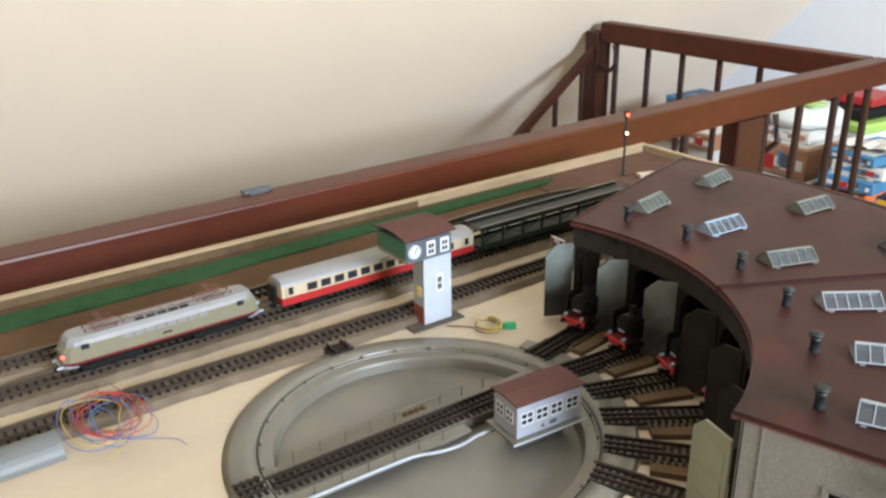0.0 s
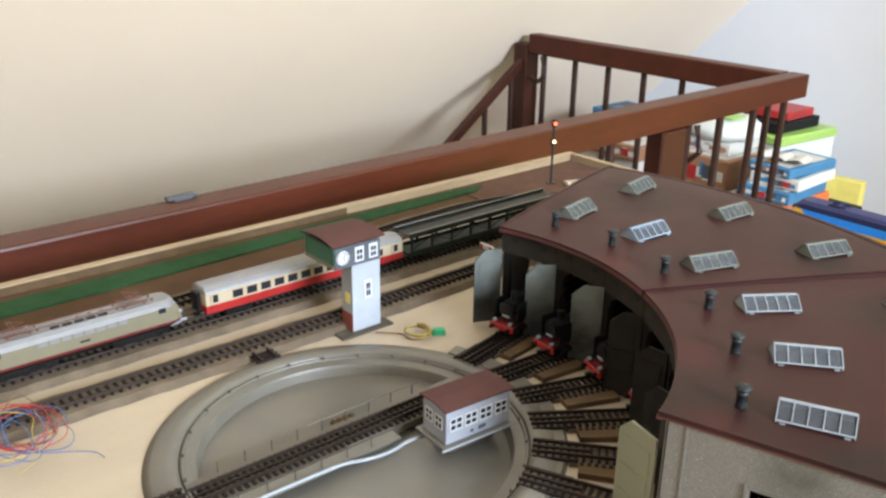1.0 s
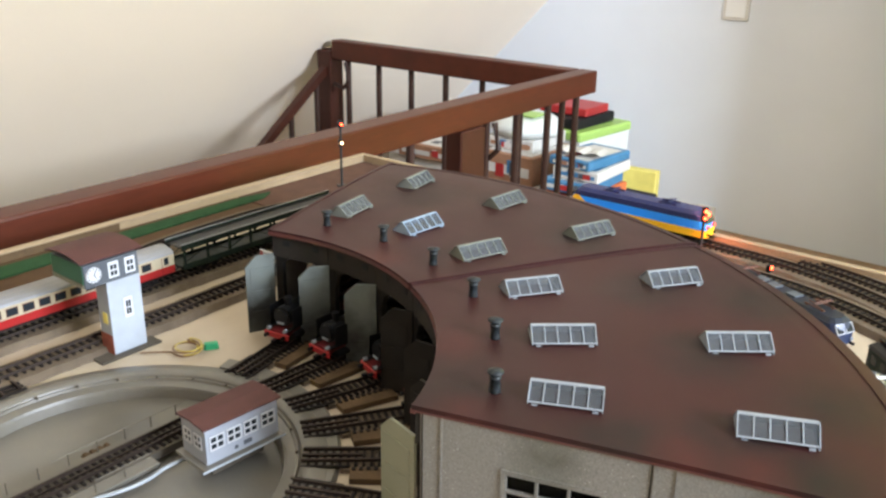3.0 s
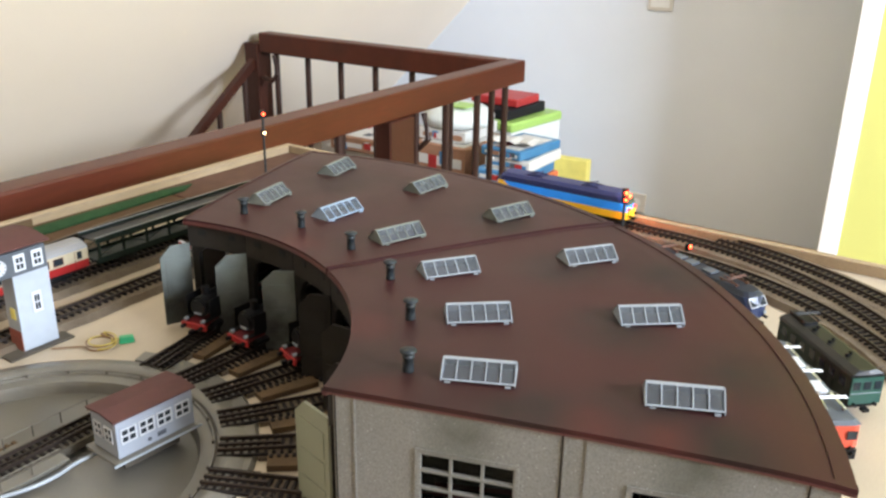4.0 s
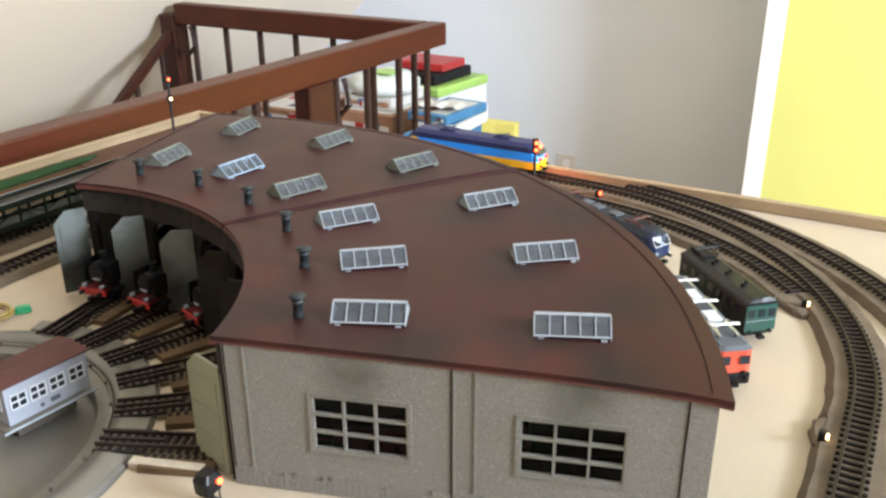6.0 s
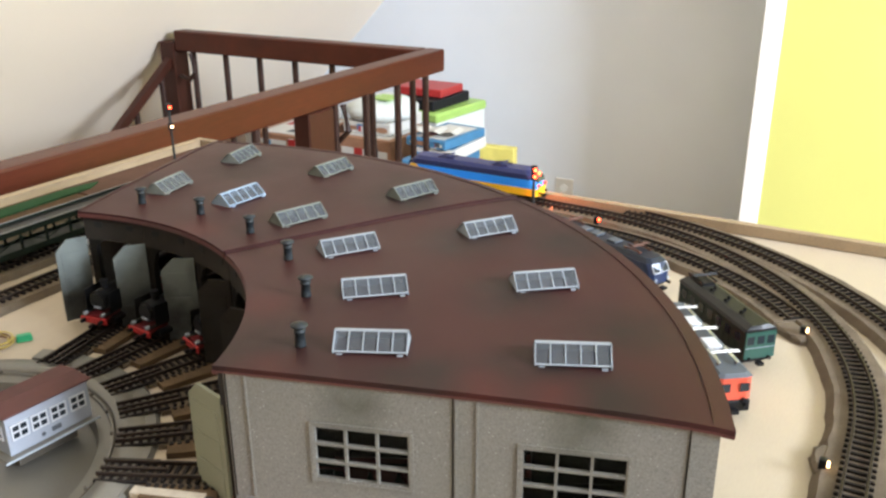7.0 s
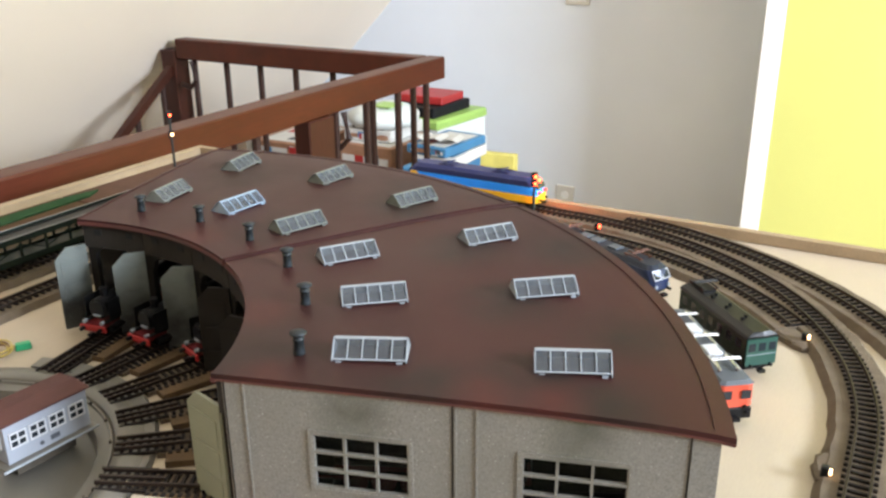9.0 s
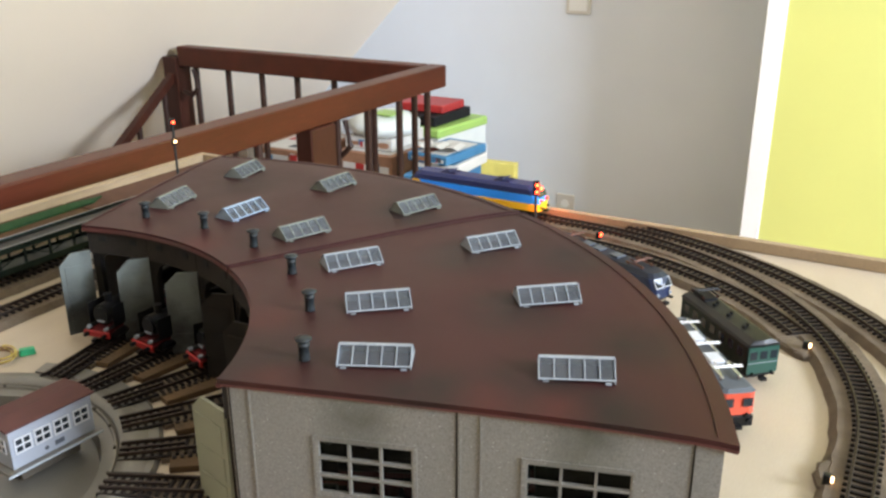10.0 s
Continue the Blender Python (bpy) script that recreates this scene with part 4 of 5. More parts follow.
# ---- signal box tower ----
def tower():
    m = pose(0.4905, 0.7660, 0.0)
    t = thing("signal_box", "white model signal box tower with a slate cabin and brown roof", "signal box", m)
    part("base_plate", B(-0.012, 0.058, -0.008, 0.040, 0.0005, 0.0025), M["tt_dark"], t, "dark base plate")
    part("shaft", B(0.0075, 0.0455, 0, 0.022, 0.0025, 0.090, bevel=0.0004), M["tower_white"], t)
    part("plinth", B(0.0069, 0.0079, 0.0005, 0.0215, 0.0025, 0.024), M["brick"], t, "red brick plinth")
    part("side_window", B(0.0068, 0.0079, 0.006, 0.014, 0.036, 0.048), M["paper"], t, "yellowed side window")
    cab = part("cabin", B(-0.018, 0.0420, -0.006, 0.054, 0.0865, 0.1110, bevel=0.0004), M["slate"], t, "dark slate-clad cabin")
    part("side_wall", B(-0.0188, -0.0179, -0.0045, 0.053, 0.0915, 0.1105), M["green_paint"], cab, "green painted side")
    part("sill", B(-0.0195, -0.0181, -0.004, 0.053, 0.0870, 0.0910), M["cream"], cab)
    # gently arched roof
    bm, n = bmesh.new(), 10
    rings = []
    for i in range(n + 1):
        y = -0.0095 + 0.0665 * i / n
        z = 0.1115 + 0.007 * math.sin(math.pi * (0.12 + 0.76 * i / n))
        rings.append([(-0.022, y, z), (0.046, y, z), (0.046, y, z + 0.0016), (-0.023, y, z + 0.0016)])
    part("roof", loft(bm, rings), M["hut_roof"], t, "arched brown felt roof")
    for x in (0.008, 0.0265):
        w = part("window", B(x, x + 0.0115, -0.0066, -0.0055, 0.0905, 0.1075), M["white"], cab, "white framed cabin window")
        for i in range(2):
            for j in range(2):
                part("pane", B(x + 0.0022 + i * 0.0040, x + 0.0052 + i * 0.0040, -0.0069, -0.0064, 0.0928 + j * 0.0066, 0.0976 + j * 0.0066), M["glass"], w)
    w = part("window", B(0.0235, 0.0335, -0.0006, 0.0004, 0.040, 0.062), M["white"], t, "white framed shaft window")
    for i in range(2):
        for j in range(2):
            part("pane", B(0.0258 + i * 0.0031, 0.0282 + i * 0.0031, -0.0009, -0.0005, 0.043 + j * 0.0085, 0.050 + j * 0.0085), M["glass"], w)
    ck = part("clock", cyl(bmesh.new(), (-0.0085, -0.0080, 0.0995), (-0.0085, -0.0060, 0.0995), 0.0080, 24), M["white"], cab, "white round clock")
    for i in range(12):
        a = math.pi * i / 6
        p = Vector((-0.0085 + 0.0064 * math.sin(a), -0.0081, 0.0995 + 0.0064 * math.cos(a)))
        part("mark", B(p.x - 0.0004, p.x + 0.0004, -0.0084, -0.0080, p.z - 0.0008, p.z + 0.0008), M["black"], ck)
    for ang, ln in ((0.5, 0.0055), (2.6, 0.004)):
        p = Vector((-0.0085, -0.0083, 0.0995))
        part("clock_hand", cyl(bmesh.new(), p, p + Vector((ln * math.sin(ang), 0, ln * math.cos(ang))), 0.0004, 5), M["black"], ck)
    return t


tower()


# ---- rolling stock ----
def outline(L, w, nose, k=6):
    pts = []
    for s in (1, -1):
        for i in range(k + 1):
            a = radians(-90 + 180 * i / k)
            pts.append((s * (L / 2 - nose + nose * math.cos(a)), s * w * math.copysign(abs(math.sin(a)) ** 0.55, math.sin(a))))
    return pts


def stack(levels, k=6):
    """A body from plan outlines at rising heights: (z, length, half width, nose)."""
    return loft(bmesh.new(), [[(x, y, z) for x, y in outline(L, w, n, k)] for z, L, w, n in levels])


RAILTOP = 0.0126


def running_gear(t, L, bogies, axles, w=0.0125, beam="black"):
    for bx in bogies:
        b = part("bogie", B(bx - L / 2, bx + L / 2, -w, w, 0.0035, 0.0105, bevel=0.0008), M["black"], t, "black bogie")
        for i in range(axles):
            x = bx - L / 2 + L * (i + 0.5) / axles
            for s in (-1, 1):
                part("wheel", cyl(bmesh.new(), (x, s * 0.0095, 0.0057), (x, s * 0.0118, 0.0057), 0.0057, 14), M["black"], b)
            part("axle_box", B(x - 0.002, x + 0.002, -w - 0.0012, -w, 0.0045, 0.0085), M["black"], b)


def buffers(t, L, z=0.0125, material="black"):
    for s in (-1, 1):
        for y in (-0.010, 0.010):
            part("buffer", cyl(bmesh.new(), (s * (L / 2 - 0.002), y, z), (s * (L / 2 + 0.0035), y, z), 0.0017, 10), M[material], t)
        part("coupling", B(min(s * L / 2, s * (L / 2 + 0.006)), max(s * L / 2, s * (L / 2 + 0.006)), -0.003, 0.003, z - 0.006, z - 0.003), M["black"], t)


def pantograph(t, x, z, material="copper", up=0.006):
    arms = [tube(bmesh.new(), [(x - 0.012, s * 0.008, z + 0.001), (x + 0.010, s * 0.006, z + up), (x - 0.006, s * 0.010, z + up + 0.002)], 0.0006, 5) for s in (-1, 1)]
    p = part("pantograph", arms[0], M[material], t, "folded pantograph")
    part("arm", arms[1], M[material], p)
    for dx in (-0.006, -0.003):
        part("contact_strip", cyl(bmesh.new(), (x + dx, -0.013, z + up + 0.002), (x + dx, 0.013, z + up + 0.002), 0.0006, 5), M[material], p)
    for y in (-0.009, 0.007):
        part("base_beam", B(x - 0.014, x + 0.013, y, y + 0.002, z, z + 0.0012), M[material], p)
    for dx in (-0.011, 0.010):
        for s in (-1, 1):
            part("insulator", cyl(bmesh.new(), (x + dx, s * 0.008, z - 0.0015), (x + dx, s * 0.008, z + 0.0008), 0.0013, 6), M["copper"], t)


def window_at(t, x0, x1, y, z0, z1, material="glass", frame_mat=None, label=""):
    s = -1 if y < 0 else 1
    w = part("window", B(x0, x1, min(y, y + s * 0.0004), max(y, y + s * 0.0004), z0, z1), M[material], t, label)
    if frame_mat:
        fr = bmesh.new()
        for a in ((x0 - 0.0006, x0, z0, z1), (x1, x1 + 0.0006, z0, z1), (x0 - 0.0006, x1 + 0.0006, z0 - 0.0006, z0), (x0 - 0.0006, x1 + 0.0006, z1, z1 + 0.0006)):
            box(fr, a[0], a[1], min(y, y + s * 0.0006), max(y, y + s * 0.0006), a[2], a[3])
        part("frame", fr, M[frame_mat], w)
    return w


def express_loco(m):
    t = thing("express_locomotive", "cream and maroon electric locomotive with silver roof gear", "locomotive", m)
    L, w = 0.216, 0.0172
    part("underframe", stack([(0.0085, L - 0.016, 0.0145, 0.010), (0.0135, L - 0.004, 0.0165, 0.014)]), M["black"], t)
    part("skirt", stack([(0.0136, L - 0.002, 0.0168, 0.018), (0.0166, L, w, 0.020)]), M["dark_red"], t, "maroon lower band")
    part("body", stack([(0.0167, L, w, 0.016), (0.0275, L - 0.003, w, 0.018), (0.0335, L - 0.011, w, 0.018)]), M["cream"], t, "cream body")
    part("roof", stack([(0.0336, L - 0.011, w, 0.018), (0.0380, L - 0.015, 0.0162, 0.016), (0.0415, L - 0.022, 0.0125, 0.014)]), M["silver"], t, "silver grey roof")
    for i in range(6):
        x = -0.030 + 0.012 * i
        part("roof_box", B(x - 0.004, x + 0.004, -0.001, 0.005, 0.0412, 0.0432, bevel=0.0004), M["silver"], t)
    for y in (-0.0045, 0.0065):
        part("roof_conduit", cyl(bmesh.new(), (-0.075, y, 0.0438), (0.075, y, 0.0438), 0.0005, 5), M["copper"], t, "copper roof conduit")
    for x in (-0.078, -0.04, 0.04, 0.078):
        for y in (-0.0045, 0.0065):
            part("insulator", cyl(bmesh.new(), (x, y, 0.0410), (x, y, 0.0440), 0.0012, 6), M["copper"], t)
    part("bumper", stack([(0.0100, L + 0.002, 0.0150, 0.016), (0.0134, L + 0.003, 0.0160, 0.017)]), M["grey_frame"], t)
    running_gear(t, 0.062, (-0.058, 0.058), 3, 0.0155)
    buffers(t, L, 0.0118, "grey_frame")
    for x in (-0.058, 0.058):
        pantograph(t, x, 0.0440)
    for i in range(5):
        x = -0.024 + 0.012 * i
        part("roof_grille", B(x - 0.005, x + 0.004, -0.010, -0.0065, 0.0418, 0.0432), M["black"], t, "dark roof grille")
    for i in range(8):
        x = -0.040 + 0.0115 * i
        part("side_louvre", B(x - 0.0045, x + 0.0045, -w - 0.0001, -w + 0.0006, 0.0285, 0.0335), M["silver"], t)
    for s in (-1, 1):
        bm = bmesh.new()
        loft(bm, [[(s * (L / 2 - 0.0065), y, 0.0300), (s * (L / 2 - 0.0052), y, 0.0300), (s * (L / 2 - 0.0140), y * 0.9, 0.0362), (s * (L / 2 - 0.0155), y * 0.9, 0.0362)] for y in (-0.010, 0.010)])
        part("windscreen", bm, M["glass"], t)
        window_at(t, s * 0.083 - 0.004, s * 0.083 + 0.004, -w + 0.0003, 0.029, 0.0345)
        for y in (-0.011, 0.011):
            part("headlight", cyl(bmesh.new(), (s * (L / 2 - 0.005), y, 0.0235), (s * (L / 2 - 0.0015), y * 0.98, 0.0235), 0.0022, 10), M["lamp_tail"] if s < 0 and y < 0 else M["grey_frame"], t,
                 "lit red tail lamp" if s < 0 and y < 0 else "")
    part("side_plate", B(-0.005, 0.005, -w - 0.0003, -w + 0.0002, 0.0215, 0.0235), M["black"], t)
    return t


def coach(m):
    t = thing("express_coach", "cream and red express coach with a silver roof", "railway coach", m)
    L, w = 0.280, 0.0168
    part("underframe", B(-L / 2 + 0.004, L / 2 - 0.004, -0.012, 0.012, 0.0075, 0.0125), M["black"], t)
    part("lower_side", stack([(0.0110, L, 0.0164, 0.002), (0.0205, L, w, 0.002)], 2), M["red"], t, "red lower side")
    part("upper_side", stack([(0.0206, L, w, 0.002), (0.0345, L, 0.0166, 0.002)], 2), M["cream2"], t, "cream window band")
    part("roof", stack([(0.0346, L, 0.0170, 0.002), (0.0375, L, 0.0158, 0.002), (0.0410, L - 0.002, 0.0115, 0.002), (0.0425, L - 0.004, 0.0060, 0.002)], 2), M["silver"], t, "silver grey roof", smooth=False)
    for s in (-1, 1):
        for i in range(12):
            x = -0.099 + 0.018 * i
            window_at(t, x - 0.0058, x + 0.0058, s * w, 0.0235, 0.0315, "glass", "copper", "dark coach window")
        for x in (-0.1265, 0.1265):
            window_at(t, x - 0.003, x + 0.003, s * w, 0.0235, 0.0325)
            part("door_seam", B(x - 0.0062, x - 0.0057, min(s * w, s * (w + 0.0002)), max(s * w, s * (w + 0.0002)), 0.012, 0.0335), M["dark_red"], t)
        part("gangway", B(min(s * L / 2, s * (L / 2 + 0.005)), max(s * L / 2, s * (L / 2 + 0.005)), -0.0075, 0.0075, 0.0125, 0.0355, bevel=0.001), M["black"], t, "black gangway bellows")
    running_gear(t, 0.034, (-0.098, 0.098), 2, 0.0150)
    buffers(t, L, 0.0118)
    return t


def car_carrier(m):
    t = thing("car_carrier_wagon", "dark green two-deck car carrier wagon", "wagon", m)
    L, w = 0.285, 0.0165
    part("lower_deck", B(-L / 2, L / 2, -w, w, 0.0095, 0.0130, bevel=0.0006), M["olive"], t)
    part("upper_deck", B(-L / 2, L / 2, -w, w, 0.0370, 0.0385, bevel=0.0005), M["black"], t)
    for s in (-1, 1):
        part("upper_girder", B(-L / 2, L / 2, s * w - 0.0007, s * w + 0.0007, 0.0345, 0.0412), M["olive"], t)
        part("top_rail", B(-L / 2, L / 2, s * w - 0.0008, s * w + 0.0008, 0.0413, 0.0422), M["silver"], t, "pale top rail")
        part("lower_girder", B(-L / 2, L / 2, s * (w + 0.0008) - 0.0007, s * (w + 0.0008) + 0.0007, 0.0090, 0.0165), M["olive"], t)
        for i in range(9):
            x = -L / 2 + 0.004 + (L - 0.008) * i / 8
            part("post", B(x - 0.0016, x + 0.0016, s * w - 0.0009, s * w + 0.0009, 0.0131, 0.0344), M["olive"], t)
            if i < 8:
                x2 = -L / 2 + 0.004 + (L - 0.008) * (i + 1) / 8
                part("brace", cyl(bmesh.new(), (x, s * w, 0.032 if i % 2 else 0.018), (x2, s * w, 0.018 if i % 2 else 0.032), 0.0007, 5), M["olive"], t)
    running_gear(t, 0.034, (-0.1, 0.0, 0.1), 2)
    buffers(t, L, 0.0118)
    return t


def two_tone_loco(m):
    t = thing("intercity_locomotive", "blue and yellow electric locomotive with a red lamp lit", "locomotive", m)
    L, w = 0.222, 0.0172
    part("underframe", stack([(0.0040, L - 0.012, 0.0150, 0.004), (0.0072, L - 0.002, 0.0165, 0.004)], 4), M["black"], t)
    part("lower_body", stack([(0.0073, L, w, 0.006), (0.0182, L, w, 0.006)], 4), M["yellow"], t, "yellow lower body")
    part("middle_body", stack([(0.0183, L, w, 0.006), (0.0310, L - 0.008, w, 0.008)], 4), M["blue"], t, "bright blue side band")
    part("roof", stack([(0.0311, L - 0.008, w, 0.008), (0.0385, L - 0.016, 0.0168, 0.010), (0.0440, L - 0.028, 0.0125, 0.010)], 4), M["navy"], t, "navy blue roof")
    running_gear(t, 0.055, (-0.06, 0.06), 3)
    buffers(t, L, 0.0118)
    for s in (-1, 1):
        # yellow cab corner, drawn up the far end
        for y0, y1 in ((-w - 0.0003, -w - 0.00005), (w + 0.00005, w + 0.0003)) if s > 0 else ():
            bm = prism(bmesh.new(), [(L / 2 - 0.0035, 0.0183), (L / 2 - 0.034, 0.0183), (L / 2 - 0.018, 0.0312), (L / 2 - 0.0085, 0.0312)], y0, y1, "y")
            part("cab_flash", bm, M["yellow"], t)
        bm = bmesh.new()
        loft(bm, [[(s * (L / 2 + 0.0003), y, 0.0075), (s * (L / 2 - 0.0005), y, 0.0075), (s * (L / 2 - 0.0005), y, 0.0205), (s * (L / 2 + 0.0003), y, 0.0205)] for y in (-0.012, 0.012)])
        part("end_panel", bm, M["yellow"], t)
        bm = bmesh.new()
        loft(bm, [[(s * (L / 2 - 0.0012), y, 0.0275), (s * (L / 2 - 0.0030), y, 0.0275), (s * (L / 2 - 0.0065), y, 0.0345), (s * (L / 2 - 0.0046), y, 0.0345)] for y in (-0.0125, 0.0125)])
        part("windscreen", bm, M["glass"], t)
        for y in (-0.010, 0.010):
            part("headlight", cyl(bmesh.new(), (s * (L / 2 - 0.002), y, 0.0225), (s * (L / 2 + 0.0016), y, 0.0225), 0.0022, 10), M["lamp_tail"] if s < 0 else M["grey_frame"], t, "lit red lamp" if s < 0 else "")
        window_at(t, s * 0.092 - 0.004, s * 0.092 + 0.003, -w - 0.0004, 0.0275, 0.0335)
    part("top_lamp", cyl(bmesh.new(), (-L / 2 + 0.004, 0, 0.0385), (-L / 2 + 0.007, 0, 0.0385), 0.0030, 12), M["lamp_red"], t, "lit red lamp")
    for x in (-0.045, 0.045):
        pantograph(t, x, 0.0446, "navy", 0.0012)
    for i in range(9):
        x = -0.05 + 0.0125 * i
        for s in (-1, 1):
            part("louvre", B(x - 0.004, x + 0.004, s * (w - 0.0008) - 0.0002, s * (w - 0.0008) + 0.0002, 0.0365, 0.0392), M["steel_blue"], t)
    return t


def boxcar_loco(m):
    t = thing("green_railcar", "dark green baggage railcar with a lighter green end", "railcar", m)
    L, w = 0.126, 0.0160
    part("underframe", B(-L / 2 + 0.002, L / 2 - 0.002, -0.013, 0.013, 0.0075, 0.0115), M["black"], t)
    part("body", stack([(0.0115, L, w, 0.0015), (0.0390, L, w, 0.0015)], 2), M["olive"], t)
    part("roof", stack([(0.0391, L + 0.002, 0.0168, 0.0015), (0.0415, L + 0.002, 0.0150, 0.0015), (0.0450, L - 0.002, 0.0085, 0.0015)], 2), M["black"], t, "dark curved roof")
    e = part("end_wall", B(-L / 2 - 0.0006, -L / 2 - 0.0001, -0.0158, 0.0158, 0.0118, 0.0388), M["teal"], t, "lighter green end wall")
    for y in (-0.0105, 0, 0.0105):
        part("end_window", B(-L / 2 - 0.0010, -L / 2 - 0.0005, y - 0.0035, y + 0.0035, 0.0265, 0.0345), M["glass"], e)
    part("waist_stripe", B(-L / 2 - 0.0010, -L / 2 - 0.0005, -0.0155, 0.0155, 0.0225, 0.0232), M["grey_frame"], e)
    for s in (-1, 1):
        for i in range(7):
            x = -0.050 + 0.0166 * i
            window_at(t, x - 0.0045, x + 0.0045, s * (w + 0.00001), 0.0255, 0.0345, "glass")
        for i in range(12):
            x = -0.057 + 0.0103 * i
            part("batten", B(x - 0.0003, x + 0.0003, min(s * w, s * (w + 0.0004)), max(s * w, s * (w + 0.0004)), 0.0118, 0.0245), M["olive"], t)
    for x, y in ((-0.034, 0.004), (-0.030, -0.002), (-0.006, 0.004), (-0.002, -0.002), (0.02, 0.004), (0.024, -0.002)):
        part("roof_vent", cyl(bmesh.new(), (x, y, 0.0430), (x, y, 0.0482), 0.0018, 8), M["black"], t)
    part("roof_plank", B(0.032, 0.060, -0.007, 0.007, 0.0451, 0.0475), M["black"], t)
    pantograph(t, 0.045, 0.0490, "black", 0.003)
    running_gear(t, 0.032, (-0.040, 0.040), 2)
    buffers(t, L, 0.0118)
    return t


def red_loco(m):
    t = thing("red_locomotive", "coral red electric locomotive with white roof gear", "locomotive", m)
    L, w = 0.150, 0.0155
    part("underframe", B(-L / 2 + 0.002, L / 2 - 0.002, -0.0135, 0.0135, 0.0070, 0.0125, bevel=0.0006), M["black"], t)
    part("body", stack([(0.0165, L, w, 0.003), (0.0375, L - 0.002, w, 0.003)], 3), M["coral"], t)
    for s in (-1, 1):
        part("front_step", B(min(s * (L / 2 - 0.012), s * (L / 2 + 0.001)), max(s * (L / 2 - 0.012), s * (L / 2 + 0.001)), -0.0145, 0.0145, 0.0055, 0.0160, bevel=0.0008), M["black"], t, "black buffer beam")
    part("roof", stack([(0.0376, L + 0.001, 0.0160, 0.003), (0.0405, L - 0.006, 0.0120, 0.003)], 3), M["slate"], t, "dark grey roof")
    part("stripe", B(-L / 2 + 0.003, L / 2 - 0.003, -w - 0.0003, -w + 0.0002, 0.0195, 0.0203), M["white"], t)
    for s in (-1, 1):
        for i in range(4):
            x = -0.063 + 0.042 * i
            window_at(t, x - 0.004, x + 0.004, s * w, 0.0245, 0.0325, "glass")
        for y in (-0.0085, 0.0085):
            part("end_window", B(min(s * L / 2, s * (L / 2 + 0.0004)) - (0.0003 if s < 0 else -0.0003) * 0, max(s * L / 2, s * (L / 2 + 0.0004)), y - 0.0042, y + 0.0042, 0.0245, 0.0325), M["glass"], t)
            part("lamp", cyl(bmesh.new(), (s * L / 2, y, 0.0165), (s * (L / 2 + 0.0022), y, 0.0165), 0.0020, 10), M["black"], t)
    for x in (-0.045, 0.0, 0.045):
        pantograph(t, x, 0.0425, "chrome", 0.005)
    for x in (-0.022, 0.022):
        part("resistor_cover", B(x - 0.009, x + 0.009, -0.007, 0.007, 0.0406, 0.0452, bevel=0.001), M["white"], t, "white roof cover")
    running_gear(t, 0.045, (-0.042, 0.042), 2)
    buffers(t, L, 0.0118)
    return t


def blue_loco(m):
    t = thing("blue_locomotive", "dark blue electric locomotive with a dark roof", "locomotive", m)
    L, w = 0.190, 0.0165
    part("underframe", stack([(0.0075, L - 0.008, 0.0140, 0.006), (0.0125, L - 0.002, 0.0155, 0.008)]), M["black"], t)
    part("body", stack([(0.0126, L, w, 0.010), (0.0240, L, w, 0.010), (0.0350, L - 0.010, w, 0.012)]), M["steel_blue"], t)
    part("roof", stack([(0.0351, L - 0.010, 0.0162, 0.012), (0.0395, L - 0.020, 0.0115, 0.012)]), M["loco_roof"], t, "dark roof")
    part("side_panel", B(-0.055, 0.055, -w - 0.0003, -w + 0.0002, 0.0255, 0.0335), M["silver"], t, "silver side louvres")
    part("side_panel", B(-0.055, 0.055, w - 0.0002, w + 0.0003, 0.0255, 0.0335), M["silver"], t, "silver side louvres")
    for s in (-1, 1):
        for y in (-0.0068, 0.0068):
            bm = bmesh.new()
            loft(bm, [[(s * (L / 2 - 0.0020), y + d, 0.0255), (s * (L / 2 - 0.0006), y + d, 0.0255), (s * (L / 2 - 0.0060), y + d, 0.0335), (s * (L / 2 - 0.0075), y + d, 0.0335)] for d in (-0.0050, 0.0050)])
            w_ = part("windscreen", bm, M["glass"], t)
            fr = bmesh.new()
            for d in (-0.0054, 0.0054):
                cyl(fr, (s * (L / 2 - 0.0006), y + d, 0.0252), (s * (L / 2 - 0.0060), y + d, 0.0338), 0.0005, 5)
            for z, x in ((0.0252, 0.0006), (0.0338, 0.0060)):
                cyl(fr, (s * (L / 2 - x), y - 0.0054, z), (s * (L / 2 - x), y + 0.0054, z), 0.0005, 5)
            part("frame", fr, M["white"], w_, "white window frame")
            part("lamp", cyl(bmesh.new(), (s * (L / 2 - 0.003), y * 1.4, 0.0170), (s * (L / 2 + 0.0008), y * 1.4, 0.0170), 0.0019, 10), M["grey_frame"], t)
    for x in (-0.055, 0.055):
        pantograph(t, x, 0.0415, "copper", 0.004)
    for x in (-0.02, 0.01, 0.03):
        part("roof_box", B(x - 0.007, x + 0.007, -0.007, 0.007, 0.0396, 0.0420, bevel=0.0006), M["slate"], t)
    running_gear(t, 0.050, (-0.055, 0.055), 2)
    buffers(t, L, 0.0118)
    return t


